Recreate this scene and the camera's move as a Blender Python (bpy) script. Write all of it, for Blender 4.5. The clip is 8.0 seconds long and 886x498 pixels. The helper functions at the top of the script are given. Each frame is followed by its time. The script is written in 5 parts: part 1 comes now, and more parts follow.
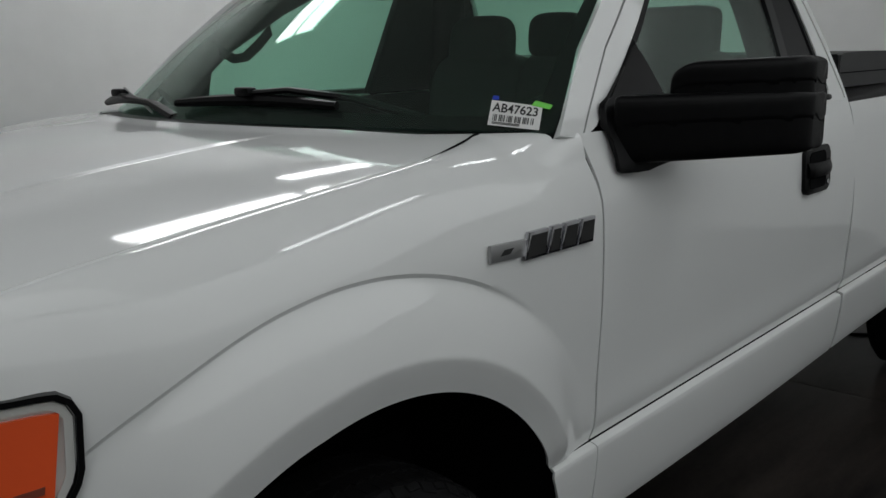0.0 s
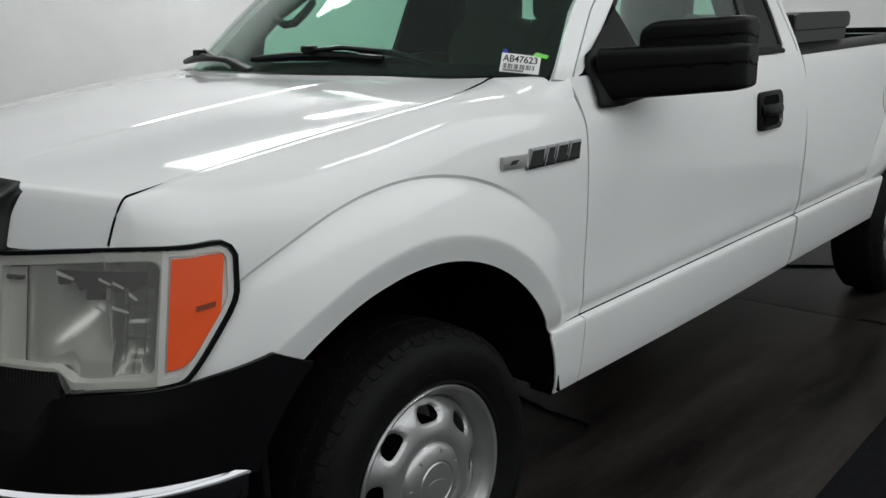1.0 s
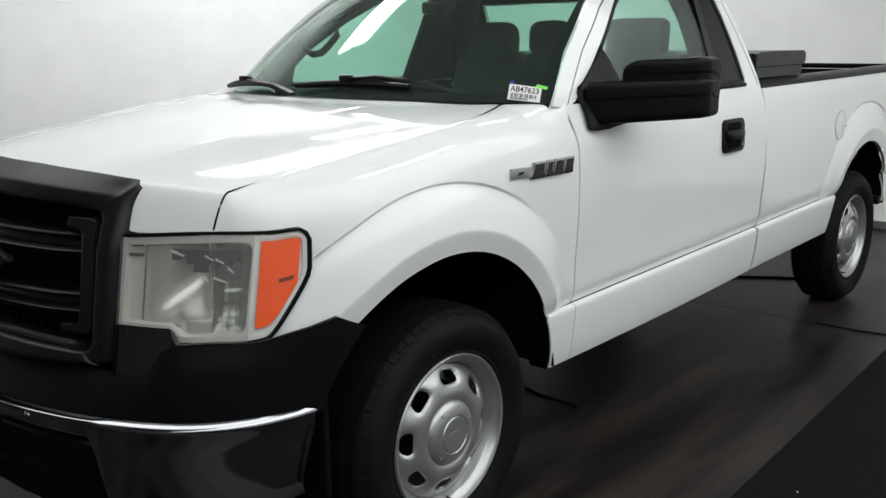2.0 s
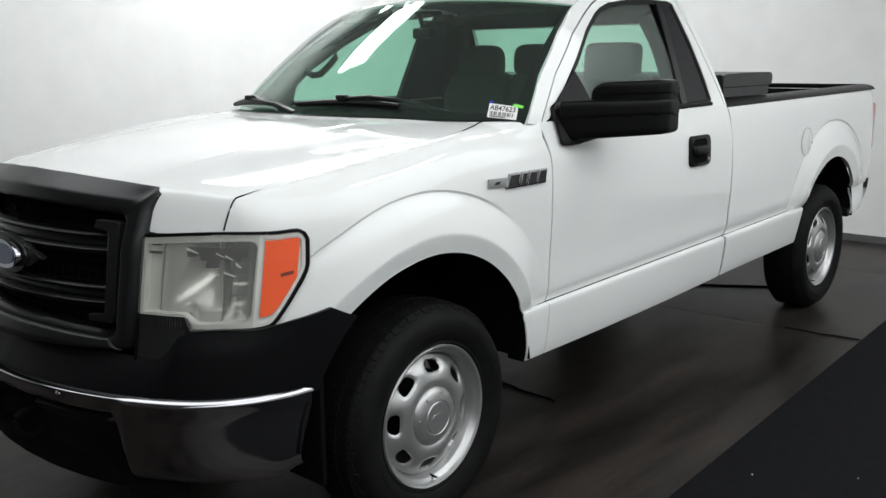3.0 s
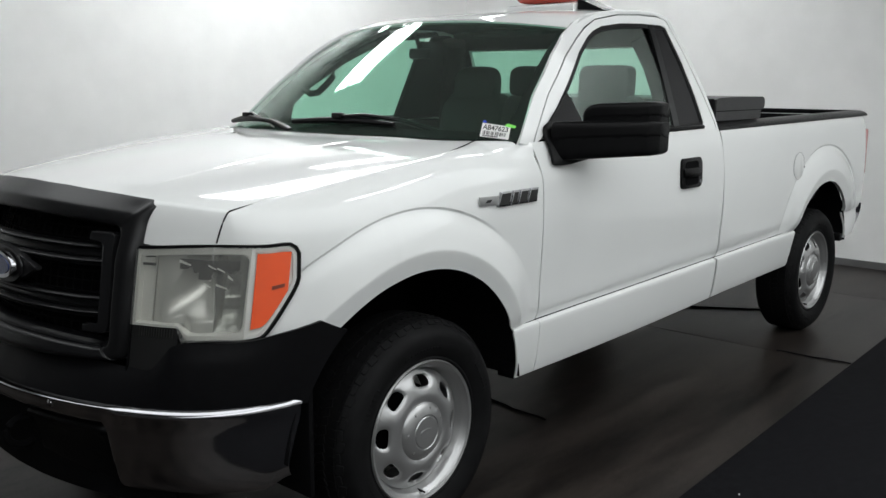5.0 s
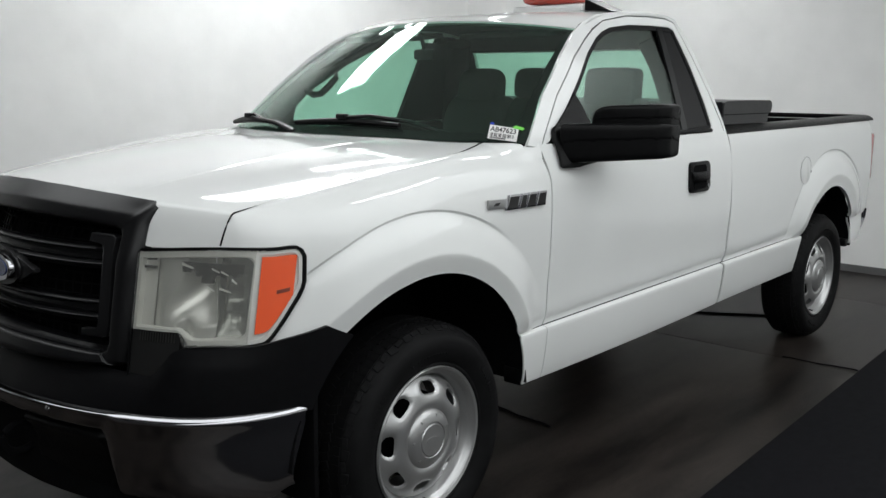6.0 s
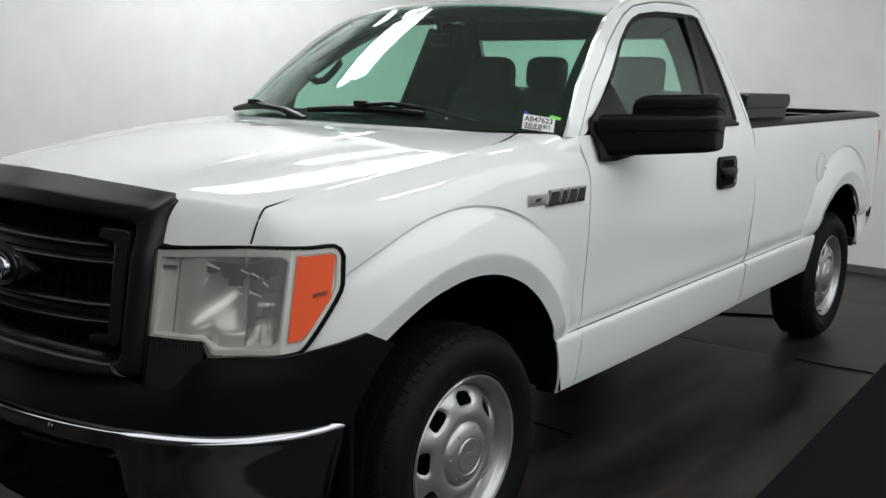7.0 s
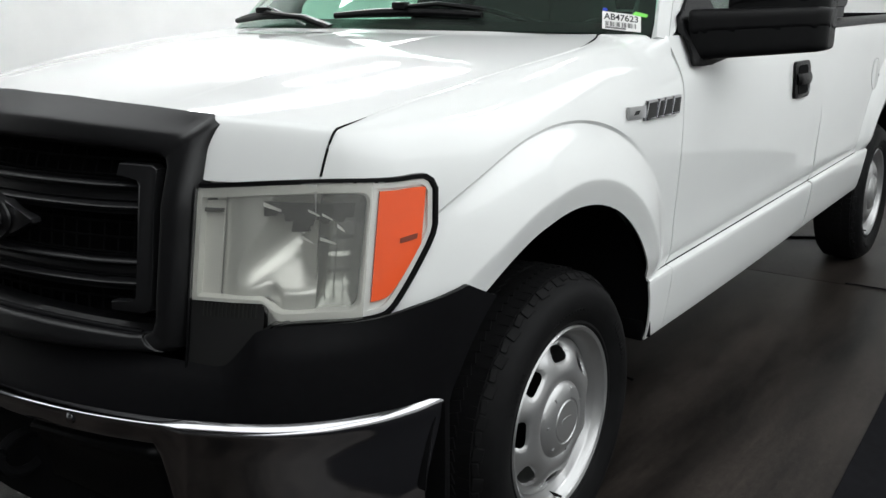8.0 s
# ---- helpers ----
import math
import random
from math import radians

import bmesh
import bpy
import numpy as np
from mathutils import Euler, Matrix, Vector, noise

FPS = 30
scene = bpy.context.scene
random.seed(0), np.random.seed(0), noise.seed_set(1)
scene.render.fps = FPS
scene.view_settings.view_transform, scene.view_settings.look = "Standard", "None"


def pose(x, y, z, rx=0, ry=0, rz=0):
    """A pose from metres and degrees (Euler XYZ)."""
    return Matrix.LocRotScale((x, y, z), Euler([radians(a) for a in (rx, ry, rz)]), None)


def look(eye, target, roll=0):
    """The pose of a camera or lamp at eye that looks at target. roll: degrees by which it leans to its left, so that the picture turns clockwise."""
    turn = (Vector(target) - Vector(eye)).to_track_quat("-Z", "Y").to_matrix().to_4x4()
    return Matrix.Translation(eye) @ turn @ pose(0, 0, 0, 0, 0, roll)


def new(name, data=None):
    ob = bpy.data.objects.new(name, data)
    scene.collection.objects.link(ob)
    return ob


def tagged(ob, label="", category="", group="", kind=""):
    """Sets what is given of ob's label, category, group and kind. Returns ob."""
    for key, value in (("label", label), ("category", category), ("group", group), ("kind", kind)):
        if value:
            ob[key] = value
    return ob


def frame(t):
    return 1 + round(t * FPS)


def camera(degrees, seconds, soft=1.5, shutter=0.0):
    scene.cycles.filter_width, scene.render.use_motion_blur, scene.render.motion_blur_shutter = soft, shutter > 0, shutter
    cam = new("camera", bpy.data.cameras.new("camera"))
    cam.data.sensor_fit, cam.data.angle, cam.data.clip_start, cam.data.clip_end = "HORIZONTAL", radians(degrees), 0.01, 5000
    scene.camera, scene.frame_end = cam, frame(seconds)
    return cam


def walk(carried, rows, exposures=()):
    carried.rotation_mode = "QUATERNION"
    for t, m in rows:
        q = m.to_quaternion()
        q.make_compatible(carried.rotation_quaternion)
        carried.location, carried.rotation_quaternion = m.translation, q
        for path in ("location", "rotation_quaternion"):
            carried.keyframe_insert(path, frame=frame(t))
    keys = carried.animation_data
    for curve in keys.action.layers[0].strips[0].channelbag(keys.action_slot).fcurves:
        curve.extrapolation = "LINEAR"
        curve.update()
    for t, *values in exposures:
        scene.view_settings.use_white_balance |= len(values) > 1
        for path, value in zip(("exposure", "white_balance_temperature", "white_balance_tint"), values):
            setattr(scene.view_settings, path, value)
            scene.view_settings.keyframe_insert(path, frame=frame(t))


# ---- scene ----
LIGHTS = [(1.15, 4.1, 2.34, 0.58), (3.0, 4.5, 3.30, 0.22), (0.95, 2.2, -2.05, 0.16), (-6.8, 5.6, -4.85, 5.0), (2.45, 3.15, -0.85, 0.22), (4.7, 5.9, 1.0, 0.34), (-2.2, -0.3, 0.6, 5.4)]  # from x, to x, y and width of the ceiling lights; 4th, 6th and 7th are added fill
cam = camera(51.5, 8.0)
PATH = [
    (0, (-0.992, -1.993, 1.53), (0.458, -0.682, 1.107), -1.0),
    (0.5, (-1.241, -2.189, 1.519), (0.192, -0.867, 1.073), -1.3),
    (1, (-1.496, -2.396, 1.524), (-0.074, -1.077, 1.035), -1.7),
    (1.5, (-1.758, -2.532, 1.547), (-0.317, -1.227, 1.079), -1.1),
    (3, (-2.179, -2.93, 1.59), (-0.715, -1.629, 1.184), -0.6),
    (3.5, (-2.193, -2.992, 1.589), (-0.733, -1.683, 1.199), -0.4),
    (4, (-2.198, -2.993, 1.587), (-0.733, -1.685, 1.21), -0.1),
    (4.5, (-2.199, -2.986, 1.584), (-0.729, -1.681, 1.218), 0.1),
    (6, (-2.168, -2.911, 1.571), (-0.691, -1.61, 1.218), 0.5),
    (6.5, (-2.168, -2.758, 1.549), (-0.659, -1.491, 1.205), 0.9),
    (7, (-2.138, -2.557, 1.535), (-0.605, -1.325, 1.172), 1.3),
    (7.5, (-2.03, -2.31, 1.488), (-0.493, -1.098, 1.075), 1.0),
    (8, (-1.954, -1.993, 1.438), (-0.393, -0.852, 0.927), -0.2),
]
EXPOSURE = [(0, -1.32), (0.5, -1.14), (1.0, -0.48), (1.5, -0.15), (3.0, 0.07), (3.5, 0.08), (4.5, -0.09), (6.0, -0.18), (6.5, -0.22), (7.5, -0.05), (8.0, 0.19)]
walk(cam, [(t, look(eye, target, roll)) for t, eye, target, roll in PATH], EXPOSURE)


# ---------------------------------------------------------------- light
world = bpy.data.worlds.new("world")
scene.world = world
world.use_nodes = True
world.node_tree.nodes["Background"].inputs[0].default_value = (0.9, 0.95, 1.0, 1)
world.node_tree.nodes["Background"].inputs[1].default_value = 0.05


# ---------------------------------------------------------------- materials
def material(name, color, rough=0.5, metal=0.0, coat=0.0, bump=0.0, scale=40.0, vary=0.06, spec=0.5, emit=0.0, alpha=1.0, trans=0.0, ior=1.45, coat_rough=0.03):
    m = bpy.data.materials.new(name)
    m.use_nodes = True
    nt = m.node_tree
    b = nt.nodes["Principled BSDF"]
    b.inputs["Base Color"].default_value = (*color, 1)
    b.inputs["Roughness"].default_value = rough
    b.inputs["Metallic"].default_value = metal
    b.inputs["Coat Weight"].default_value = coat
    b.inputs["Coat Roughness"].default_value = coat_rough
    b.inputs["Specular IOR Level"].default_value = spec
    b.inputs["IOR"].default_value = ior
    b.inputs["Transmission Weight"].default_value = trans
    if emit:
        b.inputs["Emission Color"].default_value = (*color, 1)
        b.inputs["Emission Strength"].default_value = emit
        return m
    co = nt.nodes.new("ShaderNodeTexCoord")
    if vary:
        big = nt.nodes.new("ShaderNodeTexNoise")
        big.inputs["Scale"].default_value = scale * 0.06
        big.inputs["Detail"].default_value = 6
        nt.links.new(co.outputs["Object"], big.inputs["Vector"])
        ramp = nt.nodes.new("ShaderNodeValToRGB")
        ramp.color_ramp.elements[0].position = 0.3
        ramp.color_ramp.elements[1].position = 0.7
        ramp.color_ramp.elements[0].color = (*[c * (1 - vary) for c in color], 1)
        ramp.color_ramp.elements[1].color = (*[min(1, c * (1 + vary)) for c in color], 1)
        nt.links.new(big.outputs["Fac"], ramp.inputs["Fac"])
        nt.links.new(ramp.outputs["Color"], b.inputs["Base Color"])
    if bump:
        fine = nt.nodes.new("ShaderNodeTexNoise")
        fine.inputs["Scale"].default_value = scale
        fine.inputs["Detail"].default_value = 4
        nt.links.new(co.outputs["Object"], fine.inputs["Vector"])
        bn = nt.nodes.new("ShaderNodeBump")
        bn.inputs["Strength"].default_value = bump
        bn.inputs["Distance"].default_value = 0.003
        nt.links.new(fine.outputs["Fac"], bn.inputs["Height"])
        nt.links.new(bn.outputs["Normal"], b.inputs["Normal"])
    return m


WHITE = material("white_paint", (0.80, 0.81, 0.80), 0.65, coat=1.0, vary=0.015, scale=30, spec=0.2, coat_rough=0.055)
PLASTIC = material("black_plastic", (0.0036, 0.0036, 0.004), 0.34, bump=0.15, scale=900, vary=0.2, spec=0.18)
GRAIN = material("grained_black_plastic", (0.0038, 0.0038, 0.0045), 0.42, bump=0.2, scale=900, vary=0.2, spec=0.15)
GRILLE = material("satin_black_plastic", (0.0070, 0.0070, 0.0078), 0.33, bump=0.12, scale=900, vary=0.15, spec=0.52)
GLOSSY = material("black_gloss", (0.012, 0.012, 0.013), 0.15, vary=0.0)
CHROME = material("chrome", (0.48, 0.48, 0.50), 0.10, metal=1.0, vary=0.0)
RUBBER = material("tyre_rubber", (0.0068, 0.0068, 0.0072), 0.6, bump=0.3, scale=300, vary=0.25, spec=0.12)
SILVER = material("silver_wheel_paint", (0.42, 0.42, 0.42), 0.32, metal=0.72, vary=0.05, scale=60)
WELL = material("wheel_well_liner", (0.0035, 0.0035, 0.004), 0.9, bump=0.3, scale=120, vary=0.2, spec=0.1)
AMBER = material("amber_lens", (0.93, 0.115, 0.03), 0.25, coat=0.6, vary=0.05)
RED = material("red_lens", (0.50, 0.05, 0.03), 0.2, coat=0.6, vary=0.05)
TAIL = material("pale_red_lens", (0.55, 0.26, 0.25), 0.2, coat=0.6, vary=0.05)
WALL = material("white_booth_wall", (0.78, 0.78, 0.77), 0.75, bump=0.1, scale=60, vary=0.03)
# unseen front wall, kept dark so that grille and bumper mirror darkness
SHADE = material("dark_grey_unseen_wall", (0.10, 0.10, 0.10), 0.9, vary=0.15)
# unseen near wall: its white is toned down to set the bounced light
DIM = material("toned_white_wall", (0.58, 0.58, 0.57), 0.8, vary=0.05)
CEIL = material("grey_ceiling", (0.45, 0.45, 0.45), 0.8, vary=0.1)
FLOOR = material("dark_rubber_floor", (0.0105, 0.0098, 0.0096), 0.36, bump=0.35, scale=220, vary=0.4, spec=0.10)
MAT_NODES = FLOOR.node_tree


def streaks(nt, size, stretch, low, high, colors):
    """Worn streaks: a stretched noise between two colours."""
    co = nt.nodes.new("ShaderNodeTexCoord")
    mp = nt.nodes.new("ShaderNodeMapping")
    mp.inputs["Scale"].default_value = stretch
    mp.inputs["Rotation"].default_value = (0, 0, radians(2))
    nz = nt.nodes.new("ShaderNodeTexNoise")
    nz.inputs["Scale"].default_value = size
    nz.inputs["Detail"].default_value = 7
    nz.inputs["Roughness"].default_value = 0.76
    rp = nt.nodes.new("ShaderNodeValToRGB")
    rp.color_ramp.elements[0].position, rp.color_ramp.elements[1].position = low, high
    rp.color_ramp.elements[0].color, rp.color_ramp.elements[1].color = (*colors[0], 1), (*colors[1], 1)
    nt.links.new(co.outputs["Object"], mp.inputs["Vector"])
    nt.links.new(mp.outputs["Vector"], nz.inputs["Vector"])
    nt.links.new(nz.outputs["Fac"], rp.inputs["Fac"])
    return rp.outputs["Color"]


worn = streaks(MAT_NODES, 1.0, (0.5, 3.2, 1), 0.36, 0.70, ((0.0050, 0.0046, 0.0045), (0.046, 0.0380, 0.0332)))
scuff = streaks(MAT_NODES, 9.0, (0.25, 2.0, 1), 0.62, 0.80, ((0.30, 0.30, 0.30), (0.52, 0.52, 0.52)))
floor_bsdf = MAT_NODES.nodes["Principled BSDF"]
grit = streaks(MAT_NODES, 60.0, (0.5, 1.0, 1), 0.30, 0.72, ((0.55, 0.55, 0.55), (1.35, 1.35, 1.35)))
soiled = MAT_NODES.nodes.new("ShaderNodeVectorMath")
soiled.operation = "MULTIPLY"
MAT_NODES.links.new(worn, soiled.inputs[0])
MAT_NODES.links.new(grit, soiled.inputs[1])
MAT_NODES.links.new(soiled.outputs[0], floor_bsdf.inputs["Base Color"])
MAT_NODES.links.new(scuff, floor_bsdf.inputs["Roughness"])
MAT = material("black_floor_mat", (0.0060, 0.0059, 0.0072), 0.75, bump=0.5, scale=400, vary=0.3, spec=0.06)
TRIM = material("interior_trim", (0.016, 0.016, 0.017), 0.7, bump=0.2, scale=300, vary=0.1)
CLOTH = material("grey_seat_cloth", (0.085, 0.085, 0.085), 0.9, bump=0.5, scale=600, vary=0.12)
PAPER = material("white_sticker", (0.82, 0.82, 0.80), 0.6, vary=0.02)
INK = material("black_ink", (0.015, 0.015, 0.015), 0.6, vary=0.0)
GREEN = material("green_tag", (0.22, 0.75, 0.12), 0.5, vary=0.05)
BLUE = material("blue_tag", (0.03, 0.07, 0.5), 0.5, vary=0.05)
NAVY = material("dark_blue_enamel", (0.012, 0.03, 0.12), 0.2, coat=0.5, vary=0.05)
TUBE = material("lamp_tube", (0.97, 1.0, 1.01), emit=22.5)
# glow of the wide overhead panels, added as fill for side and nose
FILL = material("lamp_panel", (0.965, 1.0, 1.01), emit=2.1)
SOFT_FILL = material("dim_fill_panel", (0.97, 1.0, 1.01), emit=1.8)
VINYL = material("grey_vinyl", (0.035, 0.035, 0.036), 0.55, bump=0.4, scale=250, vary=0.1)
BASE = material("grey_baseboard", (0.11, 0.11, 0.11), 0.6, vary=0.1)


def glass(name, color, rough=0.0, haze=0.0):
    m = bpy.data.materials.new(name)
    m.use_nodes = True
    nt = m.node_tree
    nt.nodes.remove(nt.nodes["Principled BSDF"])
    out = nt.nodes["Material Output"]
    tr = nt.nodes.new("ShaderNodeBsdfTransparent")
    tr.inputs[0].default_value = (*color, 1)
    gl = nt.nodes.new("ShaderNodeBsdfGlossy")
    gl.inputs["Roughness"].default_value = rough
    lw = nt.nodes.new("ShaderNodeLayerWeight")
    lw.inputs["Blend"].default_value = 0.5
    pw = nt.nodes.new("ShaderNodeMath")
    pw.operation = "POWER"
    pw.inputs[1].default_value = 4.5
    nt.links.new(lw.outputs["Facing"], pw.inputs[0])
    fr = nt.nodes.new("ShaderNodeMath")
    fr.operation = "MULTIPLY_ADD"
    fr.inputs[1].default_value = 0.48
    fr.inputs[2].default_value = 0.05
    nt.links.new(pw.outputs[0], fr.inputs[0])
    mx = nt.nodes.new("ShaderNodeMixShader")
    nt.links.new(fr.outputs[0], mx.inputs[0])
    nt.links.new(tr.outputs[0], mx.inputs[1])
    nt.links.new(gl.outputs[0], mx.inputs[2])
    if haze:  # an aged, slightly milky lamp lens; on the windows a painted-in reflection veil
        df = nt.nodes.new("ShaderNodeBsdfDiffuse")
        df.inputs[0].default_value = (0.80, 0.80, 0.77, 1)
        hz = nt.nodes.new("ShaderNodeMixShader")
        hz.inputs[0].default_value = haze
        nt.links.new(mx.outputs[0], hz.inputs[1])
        nt.links.new(df.outputs[0], hz.inputs[2])
        mx = hz
    nt.links.new(mx.outputs[0], out.inputs[0])
    return m


# both windows get a pale diffuse veil in place of reflected room light
SCREEN = glass("green_tinted_windscreen", (0.79, 0.97, 0.89), 0.0, 0.011)
SIDE = glass("tinted_side_glass", (0.82, 0.96, 0.90), 0.22, 0.030)
SMOKED = material("dark_quarter_glass", (0.010, 0.010, 0.011), 0.25, vary=0.1, spec=0.2)
CLEAR = glass("clear_lamp_lens", (0.96, 0.96, 0.95), 0.03, 0.065)


# ---------------------------------------------------------------- mesh helpers
def curve(table, s):
    """Smooth value of a short table of (s, value) pairs."""
    if s <= table[0][0]:
        return table[0][1]
    if s >= table[-1][0]:
        return table[-1][1]
    for i in range(len(table) - 1):
        a, b = table[i], table[i + 1]
        if a[0] <= s <= b[0]:
            h = b[0] - a[0]
            k = (b[1] - a[1]) / h
            ma = k if i == 0 else 0.5 * (k + (a[1] - table[i - 1][1]) / (a[0] - table[i - 1][0]))
            mb = k if i == len(table) - 2 else 0.5 * (k + (table[i + 2][1] - b[1]) / (table[i + 2][0] - b[0]))
            u = (s - a[0]) / h
            return (2 * u**3 - 3 * u**2 + 1) * a[1] + (u**3 - 2 * u**2 + u) * h * ma + (3 * u**2 - 2 * u**3) * b[1] + (u**3 - u**2) * h * mb


def step(a, b, s):
    u = min(1, max(0, (s - a) / (b - a)))
    return u * u * (3 - 2 * u)


def steps(a, b, n):
    return [a + (b - a) * i / n for i in range(n + 1)]


def thing(name, label, category, group="", kind="", at=(0, 0, 0)):
    ob = new(name)
    ob.location = at
    return tagged(ob, label, category, group, kind)


def part(name, bm, mat, parent=None, label="", smooth=True, flip=False):
    if flip:
        bmesh.ops.reverse_faces(bm, faces=bm.faces)
    else:
        bmesh.ops.recalc_face_normals(bm, faces=bm.faces)
    me = bpy.data.meshes.new(name)
    bm.to_mesh(me)
    bm.free()
    me.materials.append(mat)
    if smooth:
        me.polygons.foreach_set("use_smooth", [True] * len(me.polygons))
        me.set_sharp_from_angle(angle=radians(38))
    ob = new(name, me)
    if parent:
        ob.parent = parent
        ob.matrix_parent_inverse = parent.matrix_basis.inverted() if not parent.parent else Matrix.Identity(4)
    if label:
        tagged(ob, label)
    return ob


def sheet(fn, us, vs, thick=0.004, inward=(0, 1, 0), bm=None, mirror=False, skip=None):
    """A thick panel over a grid; inward: the side on which its back lies."""
    bm = bm or bmesh.new()
    P = [[Vector(fn(u, v)) for v in vs] for u in us]
    if mirror:
        P = [[Vector((p.x, -p.y, p.z)) for p in row] for row in P]
        inward = (inward[0], -inward[1], inward[2])
    nu, nv = len(us), len(vs)
    inw = Vector(inward)
    front = [[bm.verts.new(p) for p in row] for row in P]
    back = []
    for i in range(nu):
        row = []
        for j in range(nv):
            du = P[min(i + 1, nu - 1)][j] - P[max(i - 1, 0)][j]
            dv = P[i][min(j + 1, nv - 1)] - P[i][max(j - 1, 0)]
            n = du.cross(dv)
            n = n.normalized() if n.length > 1e-9 else inw.normalized()
            if n.dot(inw) < 0:
                n = -n
            row.append(bm.verts.new(P[i][j] + n * thick))
        back.append(row)

    def quad(*q):
        q = list(dict.fromkeys(q))
        if len(q) > 2 and bm.faces.get(q) is None:
            bm.faces.new(q)

    for i in range(nu - 1):
        for j in range(nv - 1):
            if skip and skip((P[i][j] + P[i + 1][j + 1]) / 2):
                continue
            quad(front[i][j], front[i + 1][j], front[i + 1][j + 1], front[i][j + 1])
            quad(back[i][j], back[i][j + 1], back[i + 1][j + 1], back[i + 1][j])
    for i in range(nu - 1):
        for j in (0, nv - 1):
            if skip and skip((P[i][j] + P[i + 1][j]) / 2):
                continue
            quad(front[i][j], front[i + 1][j], back[i + 1][j], back[i][j])
    for j in range(nv - 1):
        for i in (0, nu - 1):
            quad(front[i][j], front[i][j + 1], back[i][j + 1], back[i][j])
    bmesh.ops.remove_doubles(bm, verts=bm.verts, dist=1e-5)
    return bm


def box(bm, centre, size, bevel=0.0, turn=None, seg=2):
    t = bmesh.new()
    bmesh.ops.create_cube(t, size=1)
    bmesh.ops.scale(t, vec=size, verts=t.verts)
    if bevel:
        bmesh.ops.bevel(t, geom=t.edges[:], offset=bevel, segments=seg, profile=0.5, affect="EDGES", clamp_overlap=True)
    m = Matrix.Translation(centre) @ (turn.to_4x4() if turn else Matrix.Identity(4))
    t.transform(m)
    me = bpy.data.meshes.new("tmp")
    t.to_mesh(me)
    t.free()
    bm.from_mesh(me)
    bpy.data.meshes.remove(me)
    return bm


def lathe(bm, profile, seg=64, axis="y", centre=(0, 0, 0), ring_shape=False):
    """Turns (radius, along) pairs about an axis."""
    rings = []
    for r, a in profile:
        ring = []
        for k in range(seg):
            w = 2 * math.pi * k / seg
            c, s = r * math.cos(w), r * math.sin(w)
            p = (c, a, s) if axis == "y" else (c, s, a) if axis == "z" else (a, c, s)
            ring.append(bm.verts.new(Vector(p) + Vector(centre)))
        rings.append(ring)
    for a, b in zip(rings, rings[1:]):
        for k in range(seg):
            bm.faces.new((a[k], a[(k + 1) % seg], b[(k + 1) % seg], b[k]))
    if ring_shape:
        for k in range(seg):
            bm.faces.new((rings[-1][k], rings[-1][(k + 1) % seg], rings[0][(k + 1) % seg], rings[0][k]))
    else:
        for ring in (rings[0], rings[-1]):
            bm.faces.new(ring)
    bmesh.ops.remove_doubles(bm, verts=bm.verts, dist=1e-6)
    return bm


def tube(bm, pts, r, seg=10, taper=None, flat=1.0):
    """A round bar along points; flat squeezes it along its up side."""
    pts = [Vector(p) for p in pts]
    rings = []
    for i, p in enumerate(pts):
        d = (pts[min(i + 1, len(pts) - 1)] - pts[max(i - 1, 0)]).normalized()
        up = Vector((0, 0, 1)) if abs(d.z) < 0.9 else Vector((1, 0, 0))
        a = d.cross(up).normalized()
        b = a.cross(d)
        k = r * (taper(i / (len(pts) - 1)) if taper else 1)
        rings.append([bm.verts.new(p + a * k * math.cos(2 * math.pi * s / seg) + b * k * flat * math.sin(2 * math.pi * s / seg)) for s in range(seg)])
    for q, w in zip(rings, rings[1:]):
        for s in range(seg):
            bm.faces.new((q[s], q[(s + 1) % seg], w[(s + 1) % seg], w[s]))
    bm.faces.new(rings[0])
    bm.faces.new(rings[-1][::-1])
    return bm


def slab(bm, outline, to3, depth, bevel=0.0):
    """A flat plate: an outline of (a, b) pairs, set in space by to3(a, b, d) and as thick as depth."""
    lo = [bm.verts.new(to3(a, b, 0)) for a, b in outline]
    hi = [bm.verts.new(to3(a, b, depth)) for a, b in outline]
    n = len(lo)
    bm.faces.new(lo[::-1])
    bm.faces.new(hi)
    for k in range(n):
        bm.faces.new((lo[k], lo[(k + 1) % n], hi[(k + 1) % n], hi[k]))
    if bevel:
        es = [e for e in bm.edges if e.verts[0] in hi and e.verts[1] in hi]
        bmesh.ops.bevel(bm, geom=es, offset=bevel, segments=2, profile=0.5, affect="EDGES")
    return bm


def rounded(w, h, r, n=5):
    """Outline of a rounded rectangle about the origin."""
    out = []
    for cx, cy, a0 in ((w / 2 - r, h / 2 - r, 0), (-w / 2 + r, h / 2 - r, 90), (-w / 2 + r, -h / 2 + r, 180), (w / 2 - r, -h / 2 + r, 270)):
        for k in range(n + 1):
            a = radians(a0 + 90 * k / n)
            out.append((cx + r * math.cos(a), cy + r * math.sin(a)))
    return out


# ---------------------------------------------------------------- the booth
WALL_X, WALL_Y, BACK_X, BACK_Y, CEIL_Z = 6.07, 4.0, -7.0, -7.5, 3.7


def structure(name, label, category, bm, mat):
    return tagged(part(name, bm, mat, smooth=False), label, category, kind="structure")


